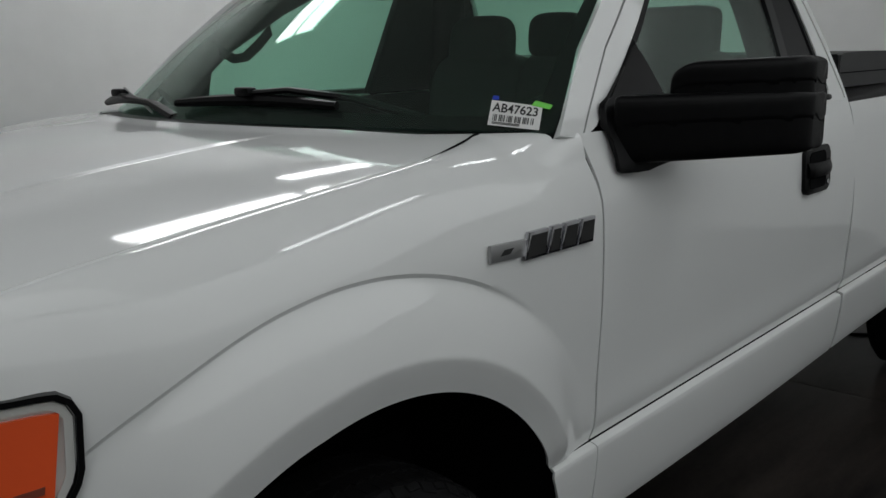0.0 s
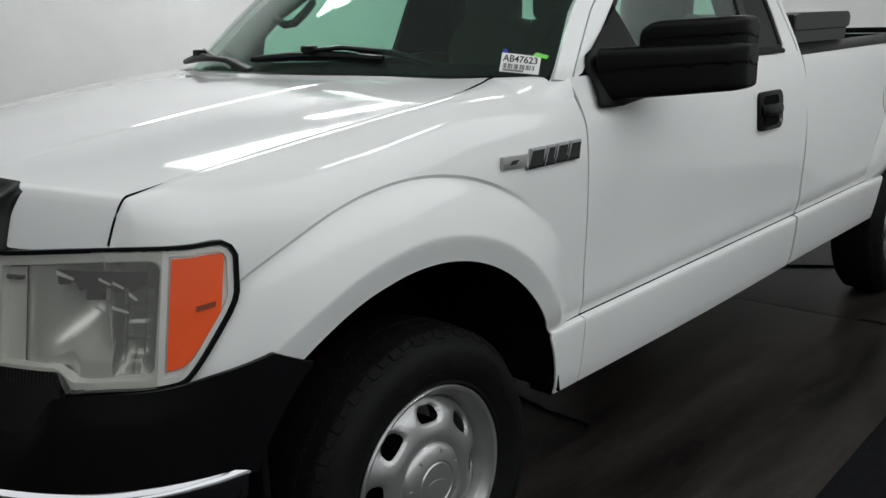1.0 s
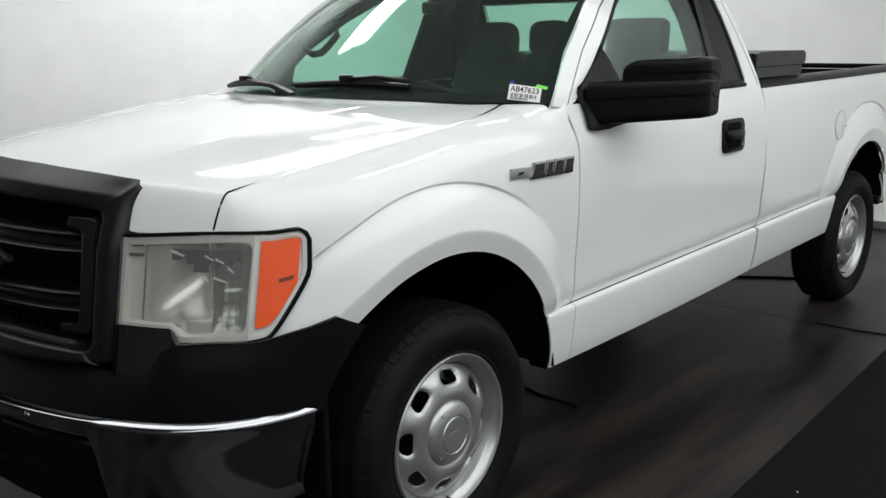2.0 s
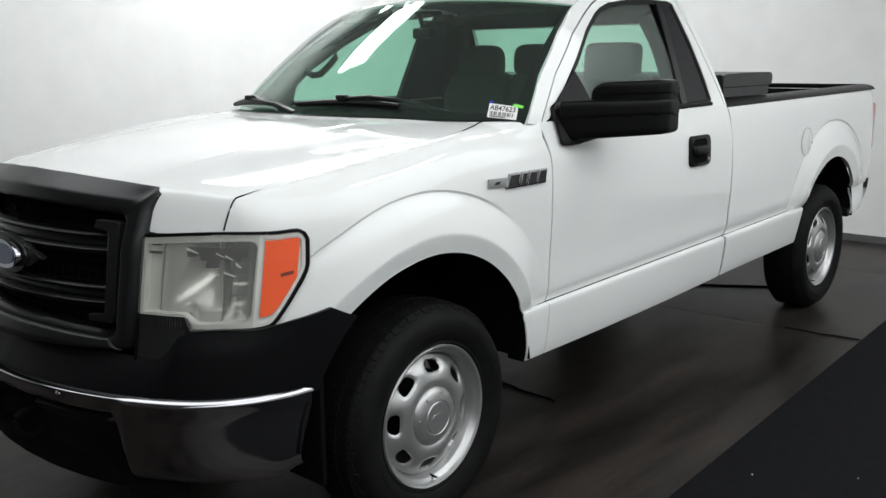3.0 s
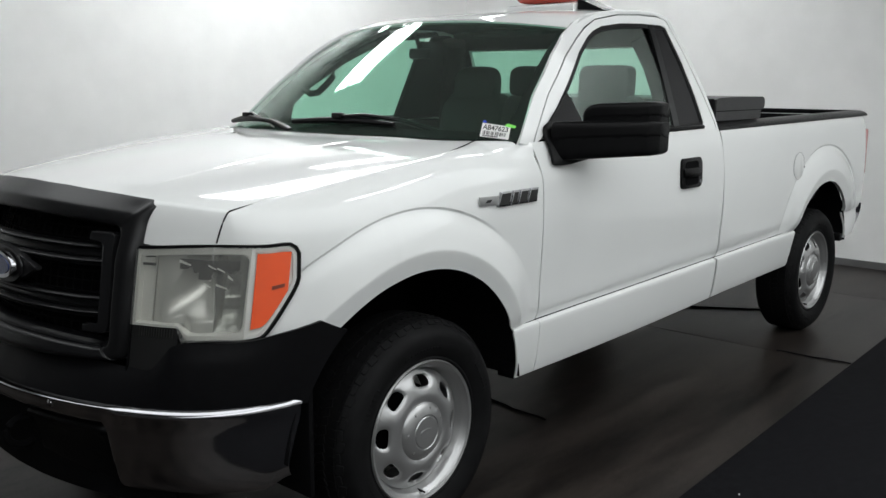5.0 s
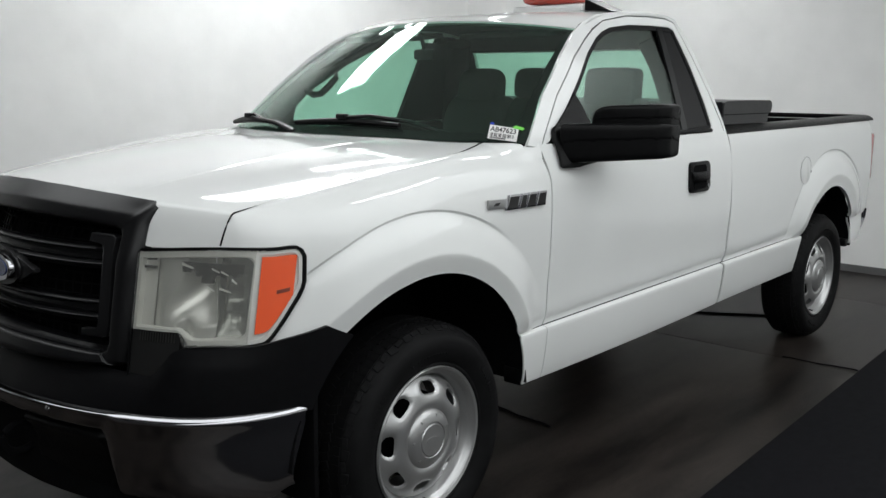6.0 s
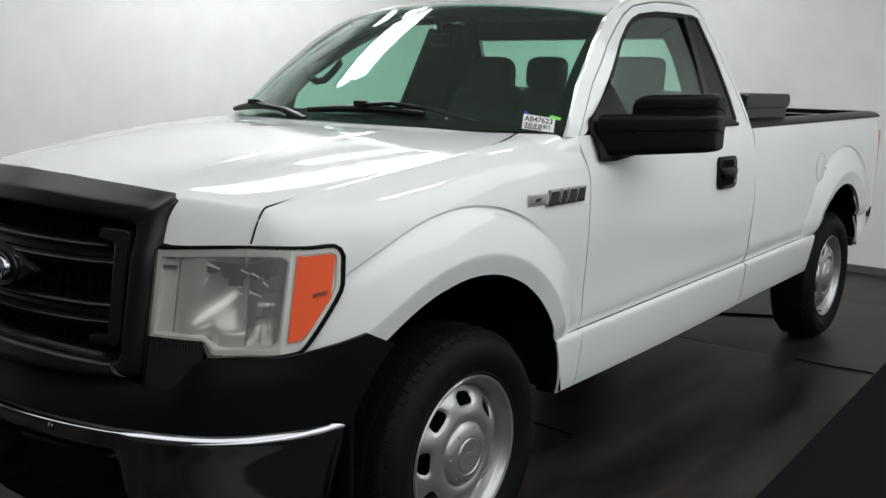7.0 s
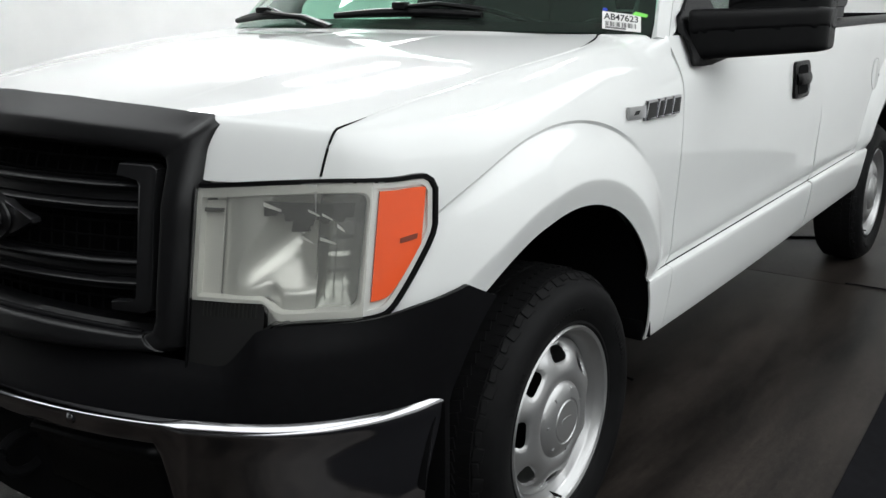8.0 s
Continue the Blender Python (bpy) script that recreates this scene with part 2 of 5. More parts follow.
floor = structure("floor", "dark grey rubber sheet floor with worn seams", "floor", box(bmesh.new(), ((WALL_X + BACK_X) / 2, (WALL_Y + BACK_Y) / 2, -0.058), (WALL_X - BACK_X + 0.4, WALL_Y - BACK_Y + 0.4, 0.1)), FLOOR)
structure("wall_rear", "plain white painted booth wall behind the tailgate", "wall", box(bmesh.new(), (WALL_X + 0.1, (WALL_Y + BACK_Y) / 2, CEIL_Z / 2), (0.2, WALL_Y - BACK_Y, CEIL_Z)), WALL)
structure("wall_far", "plain white painted booth wall beyond the truck", "wall", box(bmesh.new(), ((WALL_X + BACK_X) / 2, WALL_Y + 0.1, CEIL_Z / 2), (WALL_X - BACK_X + 0.4, 0.2, CEIL_Z)), WALL)
structure("wall_front", "unseen dark wall added ahead of the truck", "wall", box(bmesh.new(), (BACK_X - 0.1, (WALL_Y + BACK_Y) / 2, CEIL_Z / 2), (0.2, WALL_Y - BACK_Y, CEIL_Z)), SHADE)
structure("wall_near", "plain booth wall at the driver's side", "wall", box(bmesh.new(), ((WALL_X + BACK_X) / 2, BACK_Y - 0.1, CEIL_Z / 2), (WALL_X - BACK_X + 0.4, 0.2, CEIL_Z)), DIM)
structure("ceiling", "plain grey booth ceiling", "ceiling", box(bmesh.new(), ((WALL_X + BACK_X) / 2, (WALL_Y + BACK_Y) / 2, CEIL_Z + 0.1), (WALL_X - BACK_X + 0.4, WALL_Y - BACK_Y + 0.4, 0.2)), CEIL)
structure("baseboard", "dark grey strip along the foot of the wall", "baseboard", box(bmesh.new(), (WALL_X - 0.01, (WALL_Y + BACK_Y) / 2, 0.03), (0.02, WALL_Y - BACK_Y, 0.06)), BASE)
mat_bm = box(bmesh.new(), (0, 0, 0), (12.4, 5.9, 0.008), 0.003)
mat_ob = tagged(part("floor_mat", mat_bm, MAT, smooth=False), "black rubber mat lying beside the truck", "mat", kind="structure")
mat_ob.matrix_basis = pose(-0.2, -4.458, 0.0045, 0, 0, 2.05)


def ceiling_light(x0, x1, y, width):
    """A ceiling light: two tubes in a white tray; wide ones are added fill panels."""
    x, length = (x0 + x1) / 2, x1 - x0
    t = thing("ceiling_light", "white ceiling light tray with twin tubes, or a wide added fill panel", "light", "ceiling lights", at=(x, y, CEIL_Z))
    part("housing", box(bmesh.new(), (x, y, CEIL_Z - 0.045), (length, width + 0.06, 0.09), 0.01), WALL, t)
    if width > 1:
        part("fill_diffuser", box(bmesh.new(), (x, y, CEIL_Z - 0.095), (length - 0.06, width, 0.02), 0.005), SOFT_FILL if width > 5 else FILL, t)
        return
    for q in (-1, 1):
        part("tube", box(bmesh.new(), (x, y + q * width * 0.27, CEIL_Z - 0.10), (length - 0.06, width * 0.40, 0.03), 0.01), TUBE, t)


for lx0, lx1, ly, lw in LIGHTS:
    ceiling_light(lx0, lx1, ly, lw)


def ceiling_joist(x, y0, y1):
    """An open-web steel joist under the ceiling: two chords and slanting webs."""
    j = thing("ceiling_joist", "dark steel open-web joist under the ceiling", "joist", at=(x, (y0 + y1) / 2, CEIL_Z))
    for z in (CEIL_Z - 0.14, CEIL_Z - 0.42):
        part("chord", box(bmesh.new(), (x, (y0 + y1) / 2, z), (0.05, y1 - y0, 0.05), 0.004), BASE, j)
    n = round((y1 - y0) / 0.3)
    for k in range(n):
        a, b = y0 + (y1 - y0) * k / n, y0 + (y1 - y0) * (k + 1) / n
        za, zb = (CEIL_Z - 0.14, CEIL_Z - 0.42) if k % 2 else (CEIL_Z - 0.42, CEIL_Z - 0.14)
        part("web", tube(bmesh.new(), [(x, a, za), (x, b, zb)], 0.014, 8), BASE, j)


ceiling_joist(2.55, 1.1, 3.98)

# ---------------------------------------------------------------- the pickup truck: shape
# x runs from the front axle (0) to the tail, y across (driver's side negative), z up.
AXLE_F, AXLE_R, HUB, TYRE_R = 0.008, 3.70, 0.394, 0.391
ARCH_F, ARCH_R = (-0.018, 0.407, 0.561), (3.70, 0.485, 0.485)  # centre x, centre z, radius
CAB_END, BED_X0, BED_X1 = 2.195, 2.215, 4.50
SIDE_Y = [(0.655, 0.934), (0.672, 0.938), (0.690, 0.945), (0.71, 0.9495), (0.80, 0.953), (1.00, 0.964), (1.18, 0.962), (1.28, 0.950), (1.36, 0.928)]
BED_Y = [(0.655, 0.934), (0.672, 0.938), (0.690, 0.945), (0.71, 0.9495), (0.80, 0.953), (1.00, 0.960), (1.20, 0.952), (1.32, 0.936), (1.36, 0.920)]
TAPER = [(-0.75, 0.30), (-0.69, 0.205), (-0.60, 0.118), (-0.483, 0.066), (-0.37, 0.024), (-0.15, 0.0)]
SEAM_Y = [(-0.70, 0.769), (-0.688, 0.7705), (-0.637, 0.7765), (-0.60, 0.783), (-0.40, 0.800), (-0.20, 0.815), (0, 0.832), (0.13, 0.842), (0.24, 0.840), (0.33, 0.822), (0.40, 0.800), (0.468, 0.776), (0.56, 0.83), (0.66, 0.895)]


def tuck(x, z):
    """How far the door's and wing's top draw in towards the windscreen."""
    return 0.036 * step(1.05, 0.60, x) * step(1.20, 1.36, z) if z < 1.36 else 0.036 * step(1.05, 0.60, x)


def rake(x):
    """The body stands a little higher at its tail."""
    return 0.0175 * x - 0.010


def low_z(x, z):
    """Height in the side's section, whose foot follows the rake."""
    return z - rake(x) * step(0.95, 0.72, z)


def flare_t(x, z, arch, size):
    """0 at the wheel arch's lip, 1 at the crease where its flare ends; and the angle round the wheel."""
    dx, dz = x - arch[0], z - arch[1]
    ang = math.degrees(math.atan2(dz, dx))
    wide = curve([(0, 0.17), (25, 0.175), (45, 0.185), (60, 0.194), (90, 0.207), (115, 0.211), (150, 0.215), (180, 0.20)], ang) * size
    return (math.hypot(dx, dz) - arch[2]) / wide, ang


def flare(x, z, arch, size):
    """How far the wheel arch's flare stands out of the side."""
    t, ang = flare_t(x, z, arch, size)
    if t >= 1:
        return 0.0
    fade = step(2, 46, ang) * step(172, 140, ang)
    if arch is ARCH_F:
        fade *= step(0.655, 0.47, x)
    notch = 0.0090 * step(48, 76, ang) * step(160, 126, ang)
    body = curve([(-0.2, 0.017), (0, 0.0205), (0.28, 0.0362), (0.31, 0.0372), (0.325, 0.0372), (0.345, 0.0364), (0.55, 0.0255), (0.80, 0.0110), (0.92, 0.0035), (1.0, 0.0)], t)
    return body * (0.06 + 0.94 * fade) - notch * curve([(0.70, 0.0), (0.86, 0.7), (0.93, 1.0), (0.965, 0.95), (1.0, 0.0)], t)


def flare_rows(x, lo, top, arch, size):
    """Heights of a column's rows, so that the flare's creases follow rows."""
    marks = [0.13, 0.24, 0.29, 0.31, 0.325, 0.345, 0.38, 0.52, 0.69, 0.78, 0.85, 0.90, 0.935, 0.96, 0.98, 0.9995, 1.03]
    out = [lo]
    for k, m in enumerate(marks):
        a, b = lo, top - 0.10
        for _ in range(22):
            c = (a + b) / 2
            a, b = (c, b) if flare_t(x, c, arch, size)[0] < m else (a, c)
        out.append(max(out[-1] + 0.0008, min(a, top - 0.10 + 0.002 * k)))
    last = out[-1]
    return out + [last + (top - last) * (1 - (1 - k / 30) ** 1.5) for k in range(1, 31)]


def fender_y(x, z):
    return curve(SIDE_Y, low_z(x, z)) - curve(TAPER, x) + flare(x, z, ARCH_F, 1.0)


def behind_lamp(p):
    """Whether a place of the wing lies behind the headlamp, where the wing is cut away."""
    s = curve([(-0.815, 0), (-0.768, 0.125), (-0.703, 0.243), (-0.617, 0.355), (-0.546, 0.437), (-0.474, 0.512)], p.x)
    return p.x < -0.508 and lamp_bottom(s) + 0.010 + 0.022 * step(0.375, 0.42, s) < p.z < lamp_top(s) - 0.004


def lamp_top(s):
    return curve([(0, 1.095), (0.24, 1.109), (0.40, 1.106), (0.45, 1.108), (0.470, 1.104), (0.482, 1.090), (0.492, 1.0)], s)


def lamp_bottom(s):
    return curve([(0, 0.735), (0.115, 0.738), (0.135, 0.752), (0.170, 0.812), (0.185, 0.826), (0.205, 0.833), (0.25, 0.837), (0.38, 0.840), (0.400, 0.846), (0.415, 0.862), (0.492, 0.995)], s)


def arch_z(x, arch):
    d = arch[2] ** 2 - (x - arch[0]) ** 2
    return arch[1] + math.sqrt(d) if d > 0 else arch[1]


def fender_low(x):
    if x < -0.385:
        return 0.83
    return max(0.664 + rake(x), arch_z(x, ARCH_F)) if x < 0.54 else 0.664 + rake(x)


ROWS_F = {}


def fender_point(x, v):
    lo, top, seam = fender_low(x), seam_z(x), curve(SEAM_Y, x)
    if x not in ROWS_F:
        ROWS_F[x] = flare_rows(x, lo, top, ARCH_F, 1.0)
    z = ROWS_F[x][v]
    y = fender_y(x, min(z, 1.30)) - tuck(x, min(z, 1.30)) * step(0.3, 0.6, x)
    knee = max(lo + 0.01, top - 0.25)
    s = max(0.0, (z - knee) / (top - knee))
    soft = 1 - math.sqrt(max(0.0, 1 - s ** (2.6 + 2.2 * step(0.22, 0.60, x))))
    return Vector((x, -(y + (seam - y) * soft), z))


def seam_height(x):
    return 1.3130 + 0.1225 * x - 0.047 * x * x


def crown(x, y):
    """The hood's height."""
    w = abs(y) / 0.775
    z = seam_height(x) + (0.034 - 0.042 * x - 0.012 * x * x) * (1 - w**2.4)
    return z + 0.0036 * step(0.522, 0.500, w) * step(-0.80, -0.05, x) * step(0.27, 0.08, x)


def seam_z(x):
    """Height of the fender's upper edge."""
    if x > 0.468:
        return 1.360 - 0.02 * (x - 0.468)
    if x < -0.637:
        return seam_z(-0.637) - 0.108 * ((-0.637 - x) / 0.051) ** 1.5
    return crown(x, curve(SEAM_Y, x)) - 0.007 * (1 - (x + 0.637) / 1.107) ** 16 - 0.0015


def hood_edge(y):
    return -0.862 + 0.125 * (abs(y) / 0.53) ** 1.55


def hood_back(y):
    return 0.25 + 0.22 * (y / 0.776) ** 2


def hood_point(u, y):
    """u: 0 at the nose's foot, 0.12 at its edge, 1 at the windscreen."""
    w = abs(y) / 0.775
    front, back = hood_edge(y), hood_back(y)
    s = max(0.0, (u - 0.12) / 0.88)
    x = front + (back - front) * s
    yy = y + (curve(SEAM_Y, x) - 0.775) * (1 if y > 0 else -1) * step(0.45, 1, w)
    z = crown(x, yy)
    z -= 0.007 * (1 - s) ** 16
    z += 0.006 * max(0.0, (s - 0.95) / 0.05) ** 2 * step(0.66, 0.46, abs(y))  # the lip before the windscreen
    nose, w2 = max(0.0, 1 - u / 0.12), step(0.50, 0.55, abs(y))
    z -= (0.030 + 0.078 * w2 + 0.012 * w2 * step(0.75, 0.56, abs(y))) * nose**1.5
    x -= (-0.005 + 0.056 * w2) * nose
    yy += 0.006 * w2 * nose * (-1 if y > 0 else 1)
    return Vector((x, yy, z))


def side_up(x, z):
    """The cab's side above the belt line, leaning in."""
    t = z - 1.343
    return 0.934 - 0.40 * t - 0.10 * t * t - tuck(x, z)


# ---------------------------------------------------------------- the pickup truck: body
truck = thing("pickup_truck", "white regular cab pickup truck with black grille and steel wheels", "truck", at=(1.85, 0, 0))
for sd in (-1, 1):
    mir = sd > 0
    part("fender", sheet(fender_point, steps(-0.69, -0.45, 48) + steps(-0.44, 0.50, 70) + steps(0.51, 0.6535, 8), list(range(48)), 0.006, (0, 1, 0), mirror=mir, skip=behind_lamp), WHITE, truck)
    for name, a0, a1 in (("fender_sill", None, 0.655), ("rocker_panel", 0.659, CAB_END), ("bed_sill", BED_X0, None)):
        def sill(u, v, a0=a0, a1=a1):
            z, y = curve([(0, 0.452), (0.70, 0.620), (0.80, 0.642), (0.9, 0.655), (1, 0.661)], v), curve([(0, 0.930), (0.1, 0.938), (0.5, 0.953), (0.80, 0.959), (0.88, 0.958), (0.93, 0.954), (0.97, 0.946), (1, 0.938)], v)
            x0 = a0 if a0 is not None else ARCH_F[0] + math.sqrt(max(0, ARCH_F[2] ** 2 - (z - ARCH_F[1]) ** 2)) - 0.002 + 0.016 * step(0.75, 1.0, v)
            x1 = a1 if a1 is not None else ARCH_R[0] - math.sqrt(max(0, ARCH_R[2] ** 2 - (z + 0.03 - ARCH_R[1]) ** 2)) - 0.004
            x = x0 + (x1 - x0) * u
            sag = 0.009 * math.sin(math.pi * min(1, max(0, (x - 0.56) / 1.8))) * (1 - v)
            return Vector((x, -y, z + rake(x) - sag))
        part(name, sheet(sill, steps(0, 1, 12), [0, 0.1, 0.2, 0.35, 0.5, 0.6, 0.7, 0.75, 0.8, 0.85, 0.9, 0.95, 1], 0.006, (0, 1, 0), mirror=mir), WHITE, truck)

hood = part("hood", sheet(hood_point, [0, 0.02, 0.04, 0.06, 0.08, 0.10, 0.12] + [0.12 + 0.88 * (k / 44) ** 1.3 for k in range(1, 45)], sorted([-0.772 + 1.544 * 0.5 * (1 - math.cos(math.pi * k / 90)) * 0.5 + 1.544 * 0.5 * k / 90 for k in range(91)] + [q * 0.775 * w for q in (-1, 1) for w in (0.497, 0.501, 0.505, 0.511, 0.517, 0.521, 0.525)]), 0.006, (0, 0, -1)), WHITE, truck)

for sd in (-1, 1):
    edge = [hood_point(u, sd * 0.775) for u in steps(0, 0.12, 8)[:-1] + steps(0.12, 1, 60)]
    edge = [p for p in edge if p.z > 1.112]
    # dark tubes draw the gap's shade at both ends; white filler hides it between
    front = [p + Vector((0, 0, 0.0003 if sd < 0 else -0.004)) for p in edge if p.x < -0.55]
    rear = [p + Vector((0, 0, 0.0003 if sd < 0 else -0.004)) for p in edge if p.x > 0.22]
    part("hood_gap_line", tube(bmesh.new(), front, 0.0026, 8, lambda q: 1 - 0.85 * step(0.60, 1.0, q)), WELL, hood, "dark tube drawn as the shade of the hood's shut line")
    part("hood_gap_line", tube(bmesh.new(), rear, 0.0024, 8, lambda q: 0.2 + 0.8 * step(0.0, 0.6, q)), WELL, hood, "dark tube drawn as the shade of the hood's shut line")
    part("hood_flange", tube(bmesh.new(), [p + Vector((0, 0, -0.0042)) for p in edge if -0.63 < p.x < 0.30], 0.0045, 8, lambda q: 0.35 + 0.65 * step(0.0, 0.10, q)), WHITE, hood, "white filler ledge in the gap under the hood's edge")


# doors and cab sides
def strip(outer, inner, n, fn, thick, mirror, inward=(0, 1, 0)):
    """A frame between two outlines with as many corners."""
    def along(pts, s):
        k = min(len(pts) - 2, int(s))
        a, b = pts[k], pts[k + 1]
        f = s - k
        return (a[0] + (b[0] - a[0]) * f, a[1] + (b[1] - a[1]) * f)
    us = [k / n for k in range((len(outer) - 1) * n + 1)]

    def at(u, v):
        a, b = along(outer, u), along(inner, u)
        x, z = a[0] + (b[0] - a[0]) * v, a[1] + (b[1] - a[1]) * v
        return fn(x, z)
    return sheet(at, us, [0, 0.15, 0.5, 0.85, 1], thick, inward, mirror=mirror)


GLASS_LINE = [(0.73, 1.362), (0.965, 1.552), (1.16, 1.705), (1.27, 1.768), (1.335, 1.793), (1.42, 1.812), (1.60, 1.824), (1.80, 1.828), (1.98, 1.828), (2.022, 1.816), (2.054, 1.66), (2.068, 1.50), (2.066, 1.385), (2.045, 1.366), (1.80, 1.360)]
DOOR_LINE = [(0.670, 1.338), (0.854, 1.53), (1.045, 1.680), (1.18, 1.758), (1.275, 1.803), (1.38, 1.838), (1.60, 1.860), (1.80, 1.866), (1.99, 1.866), (2.050, 1.850), (2.100, 1.70), (2.148, 1.52), (2.174, 1.38), (2.175, 1.352), (1.80, 1.352)]
CAB_LINE = [(0.590, 1.352), (0.77, 1.535), (0.97, 1.700), (1.10, 1.785), (1.20, 1.832), (1.34, 1.868), (1.60, 1.886), (1.80, 1.890), (2.00, 1.886), (2.078, 1.868), (2.133, 1.71), (2.180, 1.52), (2.196, 1.40), (CAB_END, 1.352), (CAB_END, 1.346)]


def lifted(pts):
    """The roof side climbs towards the tail."""
    return [(x, z + 0.024 * step(1.10, 1.75, x) * step(1.50, 1.80, z)) for x, z in pts]


GLASS_LINE, DOOR_LINE, CAB_LINE = lifted(GLASS_LINE), lifted(DOOR_LINE), lifted(CAB_LINE)


def inset(pts, d):
    """A closed outline drawn in by d metres."""
    n = len(pts)
    area = sum(pts[k][0] * pts[(k + 1) % n][1] - pts[(k + 1) % n][0] * pts[k][1] for k in range(n))
    out = []
    for k in range(n):
        a, b = Vector(pts[k - 1]), Vector(pts[(k + 1) % n])
        t = (b - a).normalized() * (1 if area > 0 else -1)
        out.append((pts[k][0] - t.y * d, pts[k][1] + t.x * d))
    return out


def upper(x, z):
    return Vector((x, -side_up(x, z), z))


def bow(z):
    """How far the shut line between cab and bed swings to the rear."""
    return 0.030 * max(0.0, 1 - ((z - 0.93) / 0.43) ** 2)


def door_skin(u, v):
    z0 = 0.665
    x = 0.660 + (CAB_END - 0.660) * u
    z = z0 + rake(x) + (1.352 - z0 - rake(x)) * v
    return Vector((x + bow(z) * step(0.80, 1.0, u), -curve(SIDE_Y, low_z(x, z)) + tuck(x, z), z))


for sd in (-1, 1):
    mir = sd > 0
    door = part("door", sheet(door_skin, steps(0, 1, 30), [0, 0.01, 0.02, 0.03, 0.04, 0.05, 0.06, 0.07, 0.085, 0.10] + steps(0.13, 1, 27), 0.008, (0, 1, 0), mirror=mir), WHITE, truck)
    # dark strip set behind the front door gap as its shade
    part("hinge_gap_shade", sheet(lambda u, v: door_skin(0, 0.02 + 0.96 * v) + Vector((0.012 * u - 0.010, 0.007, 0)), [0, 1], steps(0, 1, 24), 0.003, (0, 1, 0), mirror=mir), WELL, door, "dark strip that stands in for shade in the door gap")
    part("window_frame", strip(DOOR_LINE, GLASS_LINE, 4, lambda x, z: upper(x, z) + Vector((0, 0.004, 0)), 0.03, mir), WHITE, door)
    inner_line = inset(GLASS_LINE, 0.020)
    part("window_seal", strip(GLASS_LINE + GLASS_LINE[:1], inner_line + inner_line[:1], 4, lambda x, z: upper(x, z) + Vector((0, 0.008, 0)), 0.012, mir), PLASTIC, door, "black rubber window seal")
    part("window_glass", strip([p for p in inner_line[:8]], [(x, 1.352) for x in (0.80, 0.95, 1.10, 1.22, 1.32, 1.42, 1.60, 1.80)], 4, lambda x, z: upper(x, z) + Vector((0, 0.014, 0)), 0.004, mir), SIDE, door, "tinted side window")
    part("quarter_panel", strip([(1.87, 1.868), (1.92, 1.868), (2.0, 1.866), (2.035, 1.853)], [(1.77, 1.352), (1.87, 1.352), (2.0, 1.352), (2.07, 1.352)], 4, lambda x, z: upper(x, z) + Vector((0, 0.012, 0)), 0.010, mir), SMOKED, door, "dark rear quarter panel of the side window")
    part("window_divider", strip([(1.860, 1.846), (1.882, 1.846), (1.908, 1.846)], [(1.757, 1.374), (1.780, 1.374), (1.811, 1.374)], 4, lambda x, z: upper(x, z) + Vector((0, 0.005, 0)), 0.012, mir), GLOSSY, door, "black window divider bar")
    part("belt_seal", tube(bmesh.new(), [(x, (1 if mir else -1) * (side_up(x, 1.364) + 0.001), 1.364) for x in steps(0.99, 2.035, 20)], 0.010, 8), PLASTIC, door, "black rubber belt strip under the window")
    # dark strip behind the frame's seam, so the gap reads as shaded
    part("door_seal", strip([(x - 0.015 if x < 1.3 else x + (0.015 if x > 2.03 else 0), max(z, 1.350) + 0.012) for x, z in DOOR_LINE], [(x + (1.5 - x) * 0.02, max(z, 1.362) - 0.01) for x, z in DOOR_LINE], 4, lambda x, z: upper(x, z) + Vector((0, 0.022, 0)), 0.008, mir), PLASTIC, door)
    part("cab_side", strip(CAB_LINE, [(x - 0.009 if x < 1.3 else x + (0.003 if x > 2.03 else 0), z + (0.006 if 1.0 < x < 2.05 else 0.003)) for x, z in DOOR_LINE], 4, upper, 0.02, mir), WHITE, truck)


# windscreen, roof and the cab's back
def screen_point(u, v):
    return Vector((0.30 + 0.29 * v * v + (0.72 - 0.15 * v * v) * u, v * (0.878 - 0.156 * u), 1.372 - 0.012 * v * v + (0.478 - 0.036 * v * v) * u + 0.03 * math.sin(math.pi * u)))


def roof_z(x):
    return curve([(1.0, 1.840), (1.06, 1.860), (1.15, 1.878), (1.3, 1.899), (1.5, 1.918), (1.7, 1.927), (1.95, 1.920), (2.06, 1.896)], x)


def roof_point(u, v):
    x0 = 1.02 + 0.14 * v * v
    x = x0 + (2.06 - x0) * u
    e = abs(v) ** 5
    y = v * (0.722 - 0.036 * step(1.15, 1.50, x))
    edge, f = 1.853 - 0.048 * v * v, 1 - max(0.0, 1 - u / 0.16) ** 2
    z = roof_z(x) - 0.012 * v * v - e * max(0.0, roof_z(x) - 0.012 - curve([(1.16, 1.812), (1.2, 1.832), (1.34, 1.868), (1.6, 1.897), (2.0, 1.904), (2.06, 1.892)], x))
    return Vector((x, y, edge + (z - edge) * f))


windscreen = part("windscreen", sheet(screen_point, steps(0.0, 1, 14), steps(-1, 1, 24), 0.005, (1, 0, -0.5)), SCREEN, truck, "green-tinted windscreen with a dark border")
for a0, a1, b0, b1 in ((-0.02, 0.055, -1, 1), (0.965, 1.01, -1, 1), (0, 1, -1, -0.945), (0, 1, 0.945, 1)):
    part("screen_border", sheet(lambda u, v: screen_point(u, v) + Vector((0.006, 0, -0.004)), steps(a0, a1, 10), steps(b0, b1, 20), 0.003, (1, 0, -0.5)), PLASTIC, windscreen)
